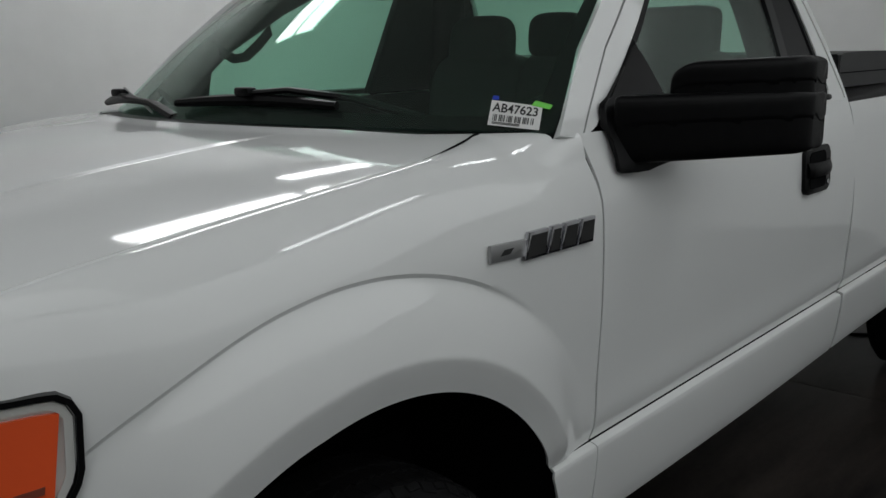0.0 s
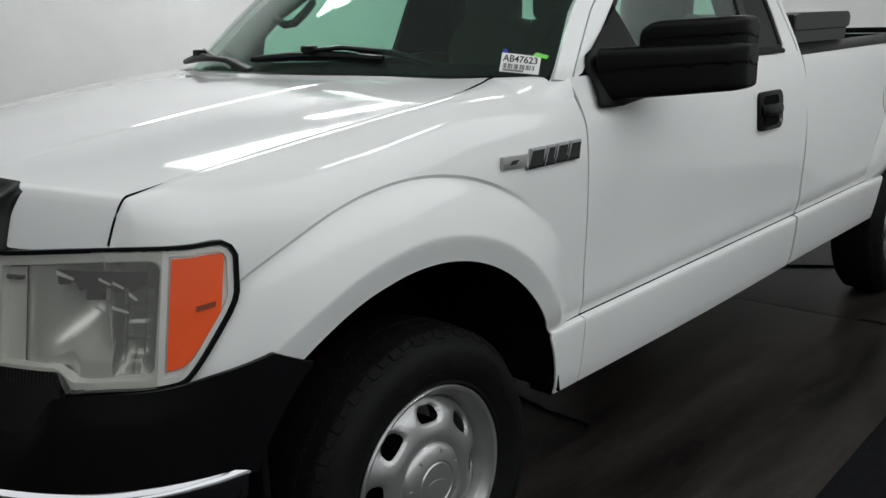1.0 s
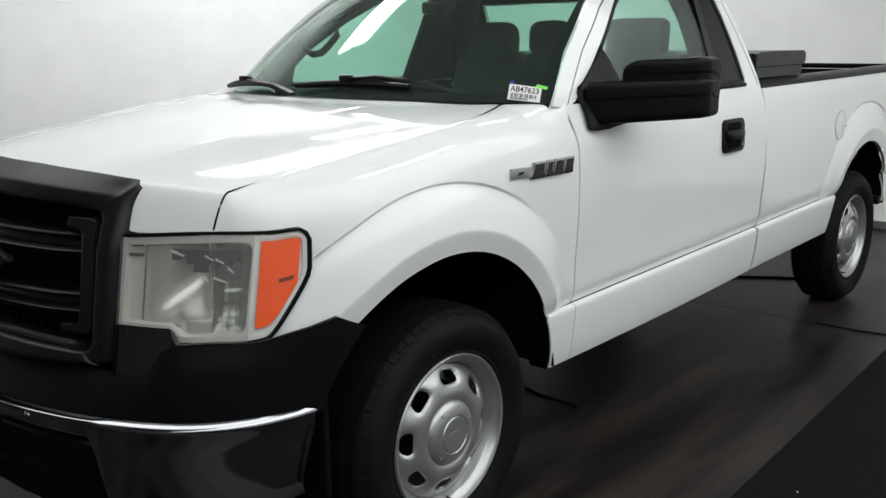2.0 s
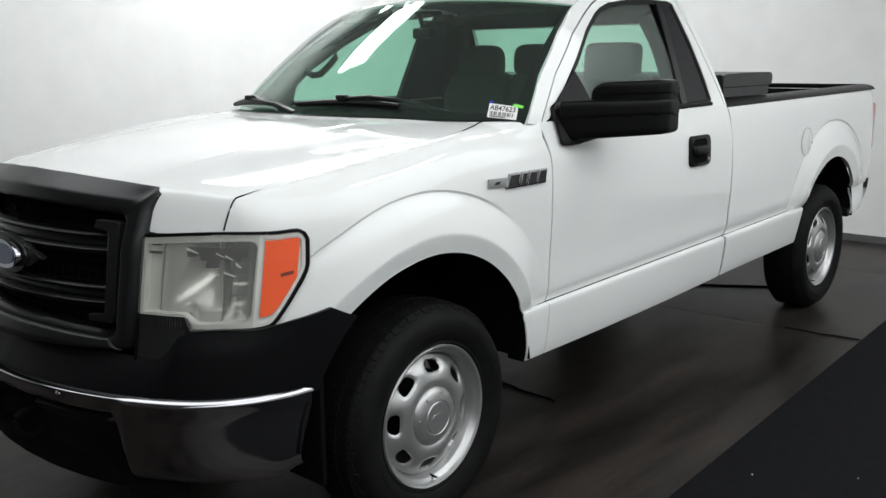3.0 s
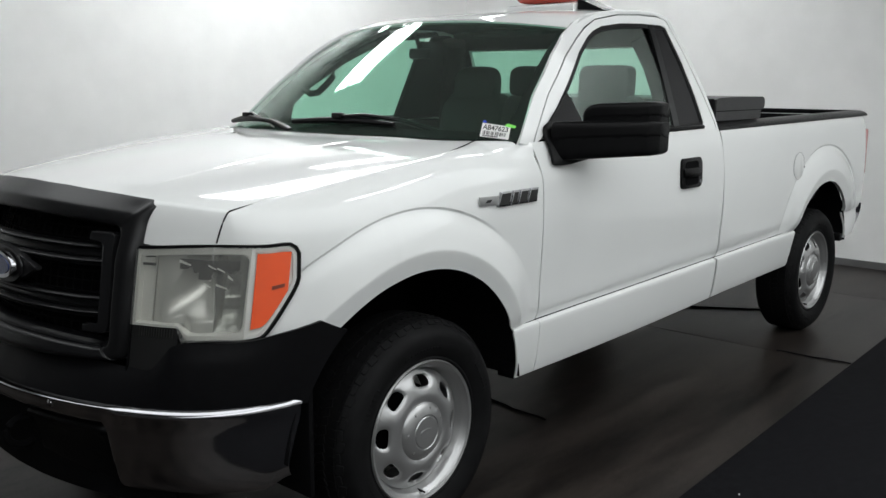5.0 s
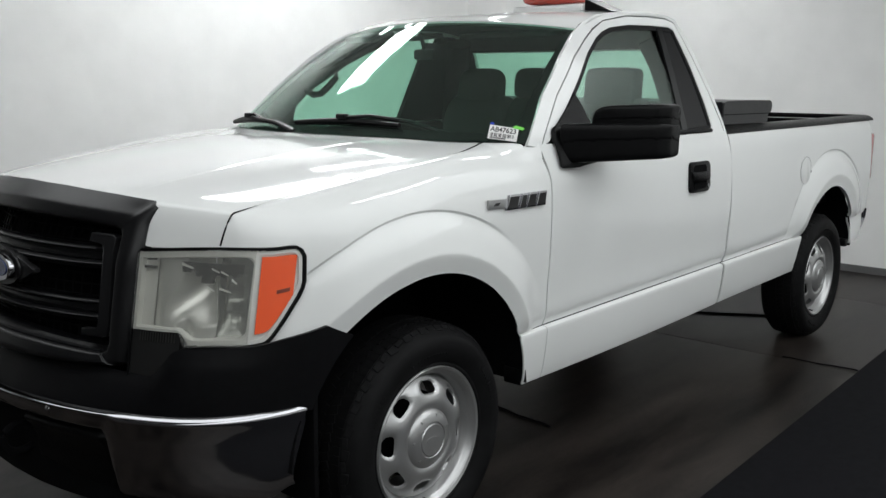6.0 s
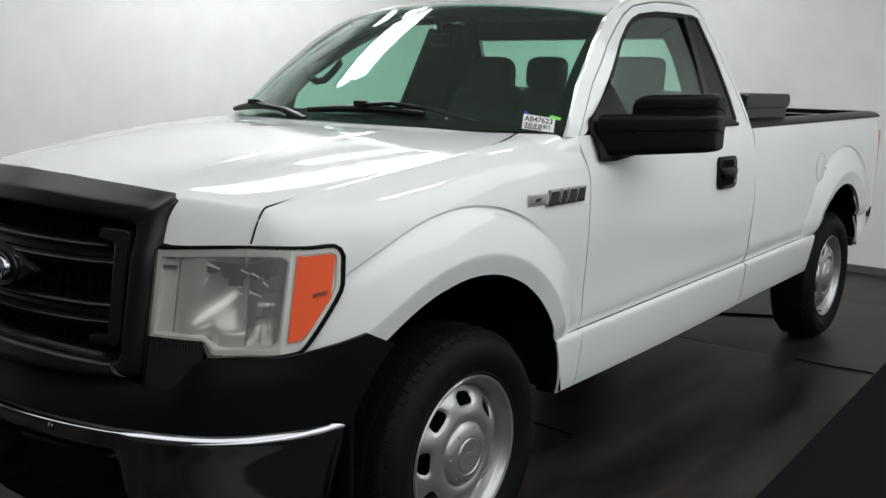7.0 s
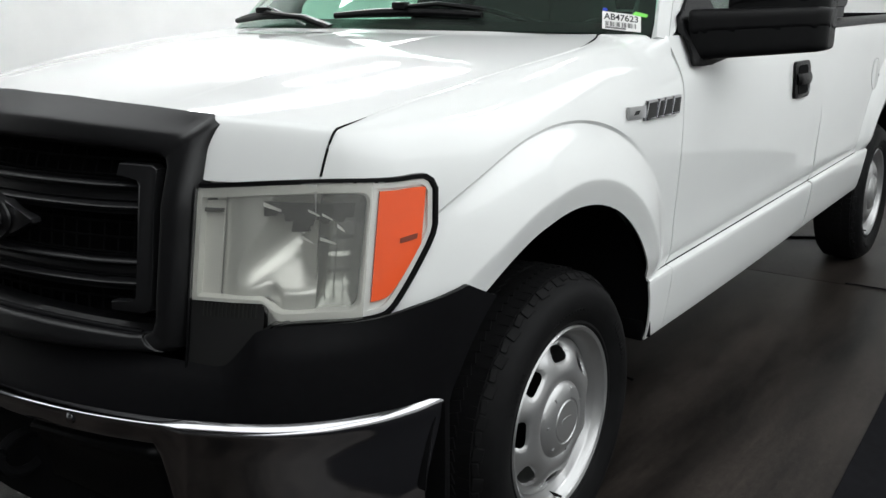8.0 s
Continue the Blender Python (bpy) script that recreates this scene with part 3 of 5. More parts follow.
part("roof", sheet(roof_point, [0, 0.02, 0.05, 0.08] + steps(0.12, 1, 20), [-1 + 2 * k / 40 for k in range(41)], 0.01, (0, 0, -1)), WHITE, truck)


def back_point(y, z):
    t = (z - 1.30) / 0.58
    y = math.copysign(min(abs(y), (side_up(2.1, z) if z > 1.343 else 0.925) - 0.03), y)
    return Vector((2.190 - 0.135 * step(0, 1, t) * t, y, z))


cab_back = part("cab_back", sheet(back_point, steps(-0.74, 0.74, 12), steps(0.75, 1.42, 8), 0.01, (-1, 0, 0)), WHITE, truck)
for y0, y1, z0, z1 in ((-0.93, -0.74, 0.75, 1.38), (0.74, 0.93, 0.75, 1.38), (-0.74, 0.74, 1.76, 1.885), (-0.78, -0.60, 1.38, 1.80), (0.60, 0.78, 1.38, 1.80)):
    part("back_panel", sheet(back_point, steps(y0, y1, 4), steps(z0, z1, 6), 0.03, (-1, 0, 0)), WHITE, cab_back)
part("rear_window", sheet(lambda y, z: back_point(y, z) + Vector((-0.006, 0, 0)), steps(-0.61, 0.61, 8), steps(1.41, 1.77, 6), 0.004, (-1, 0, 0)), SIDE, cab_back, "tinted rear window")

# ---------------------------------------------------------------- the pickup truck: load bed


def bed_low(x):
    z0 = 0.664 + rake(x)
    return max(z0, arch_z(x, ARCH_R)) if abs(x - ARCH_R[0]) < ARCH_R[2] else z0


ROWS_R = {}


def bed_point(x, v):
    lo = bed_low(x)
    mx = 2 * ARCH_R[0] - x if x > ARCH_R[0] else x
    if x not in ROWS_R:
        ROWS_R[x] = flare_rows(mx, lo, 1.340 + 0.008 * (x - 2.2), ARCH_R, 1.10)
    z = ROWS_R[x][v]
    y = curve(BED_Y, low_z(x, z)) + flare(mx, z, ARCH_R, 1.10) * 0.9
    y -= 0.03 * step(4.42, 4.50, x) ** 2
    return Vector((x + bow(z) * step(2.60, 2.22, x), -y, z))


for sd in (-1, 1):
    mir = sd > 0
    part("bed_side", sheet(bed_point, steps(BED_X0, 3.20, 12) + steps(3.205, 4.20, 60) + steps(4.21, BED_X1, 20), list(range(48)), 0.02, (0, 1, 0), mirror=mir), WHITE, truck)
    part("bed_rail", sheet(lambda u, v: Vector((BED_X0 + (BED_X1 + 0.005 - BED_X0) * u, -(0.930 - 0.10 * v), 1.338 + 0.008 * (BED_X1 - BED_X0) * u + 0.034 * math.sin(math.pi * min(1, v * 1.6) * 0.5) ** 0.5)), steps(0, 1, 8), [0, 0.02, 0.06, 0.12, 0.25, 0.5, 0.75, 1], 0.006, (0, 0.2, -1), mirror=mir), PLASTIC, truck, "black plastic bed rail cap")
    part("bed_wall", sheet(lambda u, v: Vector((BED_X0 + (BED_X1 - BED_X0) * u, -0.80, 0.84 + 0.50 * v)), steps(0, 1, 4), steps(0, 1, 4), 0.02, (0, -1, 0), mirror=mir), PLASTIC, truck)
    tl = bmesh.new()
    box(tl, (4.478, sd * 0.912, 1.110), (0.085, 0.07, 0.32), 0.018)
    part("tail_light", tl, TAIL, truck, "pale red tail light")

    def corner(u, v):
        z = 0.545 + 0.180 * v
        x0 = ARCH_R[0] + math.sqrt(ARCH_R[2] ** 2 - (z - ARCH_R[1]) ** 2) + 0.004
        x = x0 + (4.405 + 0.075 * v - x0) * u
        return Vector((x, -(0.936 + 0.012 * math.sin(math.pi * min(1, 0.15 + v)) - 0.02 * u * u), z + 0.006 * u))
    part("bed_corner", sheet(corner, steps(0, 1, 10), [0, 0.05, 0.12, 0.3, 0.5, 0.7, 0.85, 0.93, 0.97, 1], 0.012, (0, 1, 0), mirror=sd > 0), WHITE, truck, "white panel behind the rear wheel")
part("bed_floor", box(bmesh.new(), (3.36, 0, 0.84), (2.26, 1.62, 0.03)), PLASTIC, truck)
part("bed_front", box(bmesh.new(), (BED_X0 + 0.015, 0, 1.09), (0.03, 1.80, 0.50)), WHITE, truck)
tailgate = part("tailgate", box(bmesh.new(), (4.50, 0, 1.09), (0.06, 1.70, 0.55), 0.012), WHITE, truck)
part("tailgate_inside", box(bmesh.new(), (4.462, 0, 1.10), (0.014, 1.58, 0.51), 0.004), WELL, tailgate, "dark sheet on the inside of the tailgate")
part("tailgate_cap", box(bmesh.new(), (4.50, 0, 1.375), (0.075, 1.70, 0.03), 0.008), WELL, tailgate)
rear_bumper = part("rear_bumper", sheet(lambda u, v: Vector((4.70 - 0.24 * abs(u) ** 10 + 0.025 * math.sin(math.pi * v) + 0.07 * v * abs(u) ** 10, u * (0.885 + 0.045 * math.sin(math.pi * 0.5 * v)), 0.530 + 0.22 * v)), steps(-1, 1, 30), steps(0, 1, 8), 0.03, (-1, 0, 0)), CHROME, truck, "chrome rear bumper")
part("chassis", box(bmesh.new(), (1.95, 0, 0.52), (5.0, 1.0, 0.22), 0.03), WELL, truck)
part("underbody", box(bmesh.new(), (1.42, 0, 0.60), (1.55, 1.80, 0.22), 0.03), WELL, truck)


def liner(arch, width, flip):
    def fn(u, v):
        a = math.pi * (0.03 + 0.94 * u)
        return Vector((arch[0] + (arch[2] + 0.006) * math.cos(a), -(0.945 - width * v), arch[1] + (arch[2] + 0.006) * math.sin(a)))
    return sheet(fn, steps(0, 1, 36), steps(0, 1, 4), 0.004, (0, 0, 1), mirror=flip)


for arch in (ARCH_F, ARCH_R):
    for flip in (False, True):
        part("wheel_well", liner(arch, 0.5, flip), WELL, truck)
        part("well_back", box(bmesh.new(), (arch[0], (1 if flip else -1) * 0.44, 0.73), (1.1, 0.01, 0.46)), WELL, truck)
for sd in (-1, 1):
    part("mud_flap", box(bmesh.new(), (0.546, sd * 0.885, 0.478), (0.02, 0.08, 0.066), 0.006), PLASTIC, truck)
    part("mud_flap", box(bmesh.new(), (4.150, sd * 0.885, 0.553), (0.05, 0.10, 0.05), 0.006), PLASTIC, truck)

# ---------------------------------------------------------------- the pickup truck: wheels
W_OUT, W_OUT_R = 0.945, 0.925  # the front and rear rims' outer edges, from the truck's middle


def wheel_meshes():
    tyre = bmesh.new()
    R = TYRE_R
    lathe(tyre, [(0.230, 0.020), (0.251, 0.004), (0.2575, -0.004), (0.264, -0.003), (0.270, -0.007), (0.30, -0.018), (0.330, -0.0215), (0.350, -0.016), (0.362, -0.006), (0.372, 0.008), (0.383, 0.026), (R - 0.003, 0.042), (R, 0.065), (R, 0.165), (R - 0.003, 0.188), (0.383, 0.204), (0.362, 0.224), (0.335, 0.235), (0.28, 0.235), (0.240, 0.215), (0.230, 0.200)], 96, ring_shape=True)
    for k in range(64):  # staggered lugs along the shoulder
        a = 2 * math.pi * (k + 0.5) / 64
        long = 0.026 if k % 2 else 0.017
        t = Matrix.Rotation(-a, 3, "Y") @ Matrix.Rotation(radians(58), 3, "Z")
        box(tyre, Matrix.Rotation(-a, 3, "Y") @ Vector((0.3845 - 0.28 * long, 0.0270 - 0.42 * long, 0)), (long, 0.006, 0.0330), 0.0018, t @ Matrix.Rotation(0.15 if k % 2 else -0.12, 3, "Y"), 1)
    for a0, n_, r0 in ((0.35, 9, 0.318), (2.5, 7, 0.318), (4.5, 9, 0.318), (1.45, 12, 0.298), (3.6, 12, 0.298)):  # worn raised marks
        for k in range(n_):
            a = a0 + k * 0.052
            box(tyre, (r0 * math.cos(a), -0.0205 + (0.318 - r0) * 0.15, r0 * math.sin(a)), (0.020 if r0 > 0.3 else 0.006, 0.003, 0.010 if k % 4 else 0.005), 0.0008, Matrix.Rotation(-a, 3, "Y"), 1)
    tread = bmesh.new()
    for k in range(84):  # tread blocks
        a = 2 * math.pi * k / 84
        t = Matrix.Rotation(-a, 3, "Y")
        for yy, w, turn in ((0.046, 0.034, 0.0), (0.088, 0.032, 0.35), (0.132, 0.032, -0.35), (0.180, 0.034, 0.0)):
            c = t @ Vector((R - 0.001 - (0.0045 if w > 0.033 else 0), yy, 0))
            box(tread, c, (0.010, w, 0.0268), 0, t @ Matrix.Rotation(turn, 3, "X"))
    rim = bmesh.new()
    lathe(rim, [(0.243, 0.012), (0.246, 0.002), (0.242, -0.004), (0.234, 0.000), (0.229, 0.012), (0.221, 0.018), (0.216, 0.026), (0.213, 0.040), (0.207, 0.048), (0.205, 0.2), (0.212, 0.2), (0.217, 0.05), (0.236, 0.03)], 96, ring_shape=True)
    bmesh.ops.scale(rim, vec=(1.021, 1, 1.021), verts=rim.verts[:])
    valve = lathe(bmesh.new(), [(0.0045, 0.03), (0.0045, 0.0), (0.0035, -0.004), (0.0035, -0.014), (0.001, -0.015)], 12)
    bmesh.ops.translate(valve, vec=(0.02, 0.012, -0.222), verts=valve.verts[:])
    disc = bmesh.new()
    n, hole_n = 192, 8

    def disc_y(r, a):
        w = 0.5 + 0.5 * math.cos(hole_n * a)
        base = curve([(0.095, 0.024), (0.106, 0.014), (0.120, 0.009), (0.145, 0.013), (0.170, 0.022), (0.188, 0.034), (0.200, 0.044), (0.208, 0.050)], r)
        return base + 0.012 * w * math.exp(-((r - 0.172) / 0.026) ** 2)

    radii = [0.06, 0.095, 0.105, 0.115, 0.125, 0.135, 0.142] + steps(0.146, 0.200, 22) + [0.2075]
    grid = [[disc.verts.new((r * math.cos(2 * math.pi * k / n), disc_y(r, 2 * math.pi * k / n), r * math.sin(2 * math.pi * k / n))) for k in range(n)] for r in radii]
    for i in range(len(radii) - 1):
        for k in range(n):
            a = 2 * math.pi * (k + 0.5) / n * hole_n
            off = abs((a + math.pi) % (2 * math.pi) - math.pi) / math.pi
            rm = 0.5 * (radii[i] + radii[i + 1])
            if (abs(rm - 0.172) / 0.0235) ** 2.4 + (off / (0.56 - 3.5 * (rm - 0.172))) ** 2.4 < 1:
                continue
            disc.faces.new((grid[i][k], grid[i][(k + 1) % n], grid[i + 1][(k + 1) % n], grid[i + 1][k]))
    for v in disc.verts:  # draw the holes' edges into smooth outlines
        if v.link_faces and any(len(e.link_faces) == 1 for e in v.link_edges):
            r, a = math.hypot(v.co.x, v.co.z), math.atan2(v.co.z, v.co.x)
            if 0.14 < r < 0.204:
                mid = round(a * hole_n / (2 * math.pi)) * 2 * math.pi / hole_n
                off = abs(a - mid) * hole_n / math.pi
                f = (abs(r - 0.172) / 0.0235) ** 2.4 + (off / (0.56 - 3.5 * (r - 0.172))) ** 2.4
                k = f ** (-1 / 2.4)
                r2, a2 = 0.172 + (r - 0.172) * k, mid + (a - mid) * k
                v.co = (r2 * math.cos(a2), disc_y(r2, a2) + 0.004, r2 * math.sin(a2))
    loose = [v for v in disc.verts if not v.link_faces]
    bmesh.ops.delete(disc, geom=loose, context="VERTS")
    bmesh.ops.solidify(disc, geom=disc.faces[:], thickness=0.006)
    cap = bmesh.new()
    lathe(cap, [(0.103, 0.03), (0.104, 0.016), (0.102, 0.009), (0.096, 0.002), (0.086, -0.004), (0.074, -0.0085), (0.062, -0.011), (0.060, -0.0085), (0.056, -0.0085), (0.053, -0.012), (0.02, -0.013), (0.004, -0.013)], 64)
    for k in range(7):  # raised marks round the cap
        a = 2 * math.pi * (k + 0.5) / 7
        box(cap, (0.082 * math.cos(a), -0.003, 0.082 * math.sin(a)), (0.014, 0.008, 0.007), 0.002, Matrix.Rotation(-a, 3, "Y"))
    mark = bmesh.new()
    slab(mark, [(0.030 * math.cos(2 * math.pi * k / 24), 0.013 * math.sin(2 * math.pi * k / 24)) for k in range(24)], lambda a, b, d: (a, -0.0132 - d, b), 0.0015)
    hub = bmesh.new()
    lathe(hub, [(0.14, 0.10), (0.15, 0.09), (0.15, 0.20), (0.05, 0.22)], 32)
    return tyre, tread, rim, disc, cap, mark, hub, valve


tyre_bm, tread_bm, rim_bm, disc_bm, cap_bm, mark_bm, hub_bm, valve_bm = wheel_meshes()
made = {}
for bm_, nm, mt in ((hub_bm, "wheel", WELL), (tyre_bm, "tyre", RUBBER), (tread_bm, "tread", RUBBER), (rim_bm, "rim", SILVER), (disc_bm, "disc", SILVER), (cap_bm, "hub_cap", SILVER), (mark_bm, "hub_mark", SILVER), (valve_bm, "valve_stem", PLASTIC)):
    ob_ = part(nm, bm_, mt)
    made[nm] = ob_.data
    bpy.data.objects.remove(ob_)
for ax, sd in ((AXLE_F, -1), (AXLE_R, -1), (AXLE_F, 1), (AXLE_R, 1)):
    w = new("wheel", made["wheel"])
    w.parent = truck
    w.matrix_parent_inverse = truck.matrix_basis.inverted()
    w.location = (ax, sd * (W_OUT if ax < 1 else W_OUT_R), HUB)
    w.rotation_euler = (0, radians(5 if ax < 1 else 23), 0 if sd < 0 else math.pi)
    for nm, lb in (("tyre", "black rubber tyre with worn tread"), ("tread", ""), ("rim", "silver painted steel rim"), ("disc", "silver steel wheel disc with eight holes"), ("hub_cap", "silver plastic hub cap"), ("hub_mark", ""), ("valve_stem", "black rubber valve stem")):
        c = new(nm, made[nm])
        c.parent = w
        if lb:
            tagged(c, lb)
        if nm == "tread":
            tagged(c, kind="stuff")

# ---------------------------------------------------------------- the pickup truck: front end
BUMP_X = [(0.0, -1.030), (0.20, -1.018), (0.45, -0.965), (0.65, -0.885), (0.78, -0.80), (0.87, -0.70), (0.925, -0.60), (0.952, -0.50), (0.966, -0.38)]


def bump_plan(s):
    """Plan of the bumper, s from 0 in the middle to 1 at the wheel arch."""
    y = curve([(0, 0.0), (0.45, 0.52), (0.65, 0.74), (0.78, 0.865), (0.88, 0.930), (1, 0.966)], s)
    return curve(BUMP_X, y), y


def both(fn):
    """A left and right half from one half's function of s in -1..1."""
    def at(s, v):
        p = fn(abs(s), v)
        return Vector((p[0], p[1] * (1 if s > 0 else -1), p[2]))
    return at


def cover_point(s, v):
    x, y = bump_plan(s)
    lo = max(0.640, arch_z(x, ARCH_F)) if x > -0.52 else 0.640
    hi = curve([(0, 0.752), (0.50, 0.746), (0.555, 0.746), (0.57, 0.752), (0.605, 0.798), (0.620, 0.820), (0.640, 0.829), (0.70, 0.835), (0.77, 0.839), (0.80, 0.842), (0.90, 0.866), (0.955, 0.880), (0.962, 0.8815), (0.9645, 0.879), (1.0, 0.838)], s)
    z = lo + (max(hi, lo + 0.004) - lo) * v
    lean = (0.10 + 0.30 * step(0.62, 0.40, s)) * (z - 0.64) * step(1.0, 0.5, s) + 0.025 * v * v * step(1.0, 0.6, s)
    return (x + lean + 0.012, y - 0.004 + 0.014 * step(0.86, 0.95, s) - 0.012 * step(0.7, 1, v) * step(0.9, 0.7, s), z)


part("bumper_cover", sheet(both(cover_point), steps(-1, -0.85, 40)[:-1] + steps(-0.85, -0.68, 8)[:-1] + steps(-0.68, -0.54, 28)[:-1] + steps(-0.54, 0.54, 44) + steps(0.54, 0.68, 28)[1:] + steps(0.68, 0.85, 8)[1:] + steps(0.85, 1, 40)[1:], steps(0, 1, 14), 0.012, (1, 0, 0)), GRAIN, truck, "black textured plastic bumper cover")


def chrome_point(s, v):
    x, y = bump_plan(s * (0.942 - 0.060 * v))
    lo = 0.388 + 0.032 * step(0.93, 1.0, s) + 0.19 * step(0.56, 0.515, s)
    top = 0.648 + 0.008 * step(0.7, 1.0, s)
    z = top + (lo - top) * v
    k = curve([(0, 0.024), (0.02, 0.010), (0.05, 0.0), (0.12, 0.002), (0.2, 0.008), (0.6, 0.014), (0.93, 0.030), (1, 0.045)], v)
    return (x - 0.020 + k, y * (1 - 0.004 * k * 20), z)


front_bumper = part("front_bumper", sheet(both(chrome_point), [math.copysign(abs(a) ** 0.9, a) for a in steps(-1, 1, 130)], [0, 0.01, 0.02, 0.035, 0.05, 0.07, 0.09, 0.12, 0.15, 0.2, 0.3, 0.45, 0.6, 0.75, 0.85, 0.93, 0.97, 1], 0.006, (1, 0, 0)), CHROME, truck, "polished chrome steel bumper")
part("valance", sheet(both(lambda s, v: (bump_plan(s * 0.60)[0] + 0.06, bump_plan(s * 0.60)[1], 0.60 - 0.27 * v)), steps(-1, 1, 40), steps(0, 1, 6), 0.02, (1, 0, 0)), WELL, front_bumper)
for sd in (-1, 1):
    def filler(u, v):
        """A black slab in the bumper's opening: a rounded ledge above, then a plain face."""
        y = 0.168 + 0.364 * u
        round_end = 0.03 * (max(0, 0.06 - u) / 0.06 + max(0, u - 0.94) / 0.06)
        back = curve([(0, 0.060), (0.03, 0.030), (0.07, 0.012), (0.12, 0.006), (0.20, 0.012), (0.26, 0.022), (1, 0.050)], v)
        return Vector((curve(BUMP_X, y) + 0.004 + back + round_end, sd * y, 0.584 - 0.010 * (2 * u - 1) ** 8 - (0.150 + 0.050 * u) * v))
    part("bumper_filler", sheet(filler, steps(0, 1, 30), steps(0, 1, 24), 0.02, (1, 0, 0)), PLASTIC, front_bumper, "black plastic filler in the bumper's opening")
    # black liner panel added to hide lit floor between bumper and tyre
    part("fender_liner", box(bmesh.new(), (-0.47, sd * 0.68, 0.49), (0.02, 0.48, 0.36), 0.006), WELL, truck)
    hook = bmesh.new()
    tube(hook, [(-0.995 - 0.055 * math.cos(a), sd * 0.125, 0.475 + 0.045 * math.sin(a)) for a in steps(-2.4, 2.4, 16)], 0.013, 8)
    part("tow_hook", hook, WELL, front_bumper, "black steel tow hook")
part("bumper_bolt", lathe(bmesh.new(), [(0.012, 0.0), (0.012, -0.006), (0.006, -0.010)], 16, "x", (curve(BUMP_X, 0.36) - 0.018, -0.36, 0.628)), CHROME, front_bumper)


# grille
def grille_x(y, z):
    return -0.985 + 0.165 * (abs(y) / 0.55) ** 2 + 0.10 * step(0.72, 1.05, z) * (z - 0.72) + 0.36 * max(0, z - 1.06) * 0.8


GRILLE_OUT = [(-0.495, 0.753), (-0.528, 0.766), (-0.538, 0.81), (-0.546, 0.90), (-0.546, 1.08), (-0.546, 1.17), (-0.555, 1.212), (-0.535, 1.231), (-0.40, 1.243), (-0.20, 1.258), (0, 1.264)]
GRILLE_IN = [(-0.452, 0.791), (-0.468, 0.800), (-0.475, 0.820), (-0.477, 0.90), (-0.477, 1.08), (-0.474, 1.128), (-0.466, 1.144), (-0.450, 1.152), (-0.36, 1.161), (-0.20, 1.172), (0, 1.175)]
GRILLE_OUT += [(-y, z) for y, z in GRILLE_OUT[-2::-1]] + [(0.40, 0.751), (0.20, 0.747), (0, 0.745), (-0.20, 0.747), (-0.40, 0.751), (-0.495, 0.753)]
GRILLE_IN += [(-y, z) for y, z in GRILLE_IN[-2::-1]] + [(0.430, 0.790), (0.20, 0.806), (0, 0.812), (-0.20, 0.806), (-0.430, 0.790), (-0.452, 0.791)]


def grille_frame_point(u, v):
    """u runs round the frame, v from its outer to its inner edge."""
    k = min(len(GRILLE_OUT) - 2, int(u))
    f = u - k
    o = [GRILLE_OUT[k][i] + (GRILLE_OUT[k + 1][i] - GRILLE_OUT[k][i]) * f for i in (0, 1)]
    n = [GRILLE_IN[k][i] + (GRILLE_IN[k + 1][i] - GRILLE_IN[k][i]) * f for i in (0, 1)]
    y, z = o[0] + (n[0] - o[0]) * min(v, 1), o[1] + (n[1] - o[1]) * min(v, 1)
    deep = curve([(0, 0.030), (0.06, 0.010), (0.16, 0.0), (0.78, 0.0), (0.90, 0.004), (1.0, 0.016), (1.2, 0.085)], v)
    brow = step(6.2, 7.2, u) * step(13.8, 12.8, u)  # a slanting brow along the top
    deep = deep * (1 - brow) + brow * curve([(0, 0.046), (0.05, 0.041), (0.40, 0.007), (0.47, 0.002), (0.54, 0.0), (0.86, 0.002), (0.94, 0.008), (1.0, 0.018), (1.2, 0.085)], v)
    corner = math.exp(-((abs(u - 10) - 3.6) / 1.3) ** 2) * step(0.6, 0.0, v)
    return Vector((grille_x(y, z) - 0.022 + deep * (1 - 0.75 * corner), y, z))


grille = part("grille", sheet(grille_frame_point, steps(0, 26, 156), [0, 0.03, 0.06, 0.10, 0.16, 0.25, 0.33, 0.39, 0.43, 0.46, 0.49, 0.52, 0.56, 0.68, 0.78, 0.86, 0.91, 0.95, 0.98, 1.0, 1.1, 1.2], 0.012, (1, 0, 0)), GRILLE, truck, "matt black plastic grille surround")
part("lower_lip", tube(bmesh.new(), [(grille_x(y, 0.80) + 0.006, y, 0.787 + 0.024 * (1 - (y / 0.44) ** 2)) for y in steps(-0.435, 0.435, 30)], 0.008, 10), GRAIN, grille)


def bar(z0, tilt):
    """A bar with a ridge along its upper and lower edge, straight past its bends."""
    def fn(u, v):
        y = -0.432 + 0.864 * u
        z = z0 + tilt * max(0.0, 1 - (y / 0.34) ** 2) + (v - 0.5) * 0.060
        bulge = curve([(0, 0.0), (0.06, 0.014), (0.13, 0.020), (0.19, 0.018), (0.24, 0.007), (0.76, 0.007), (0.81, 0.018), (0.87, 0.020), (0.94, 0.014), (1, 0.0)], v)
        bend = 0.03 * max(0.0, abs(y) - 0.335)
        return Vector((grille_x(y, z) + 0.028 - bulge + bend, y, z))
    return sheet(fn, steps(0, 1, 48), [0, 0.03, 0.06, 0.10, 0.13, 0.16, 0.19, 0.215, 0.24, 0.4, 0.6, 0.76, 0.785, 0.81, 0.84, 0.87, 0.90, 0.94, 0.97, 1], 0.02, (1, 0, 0))


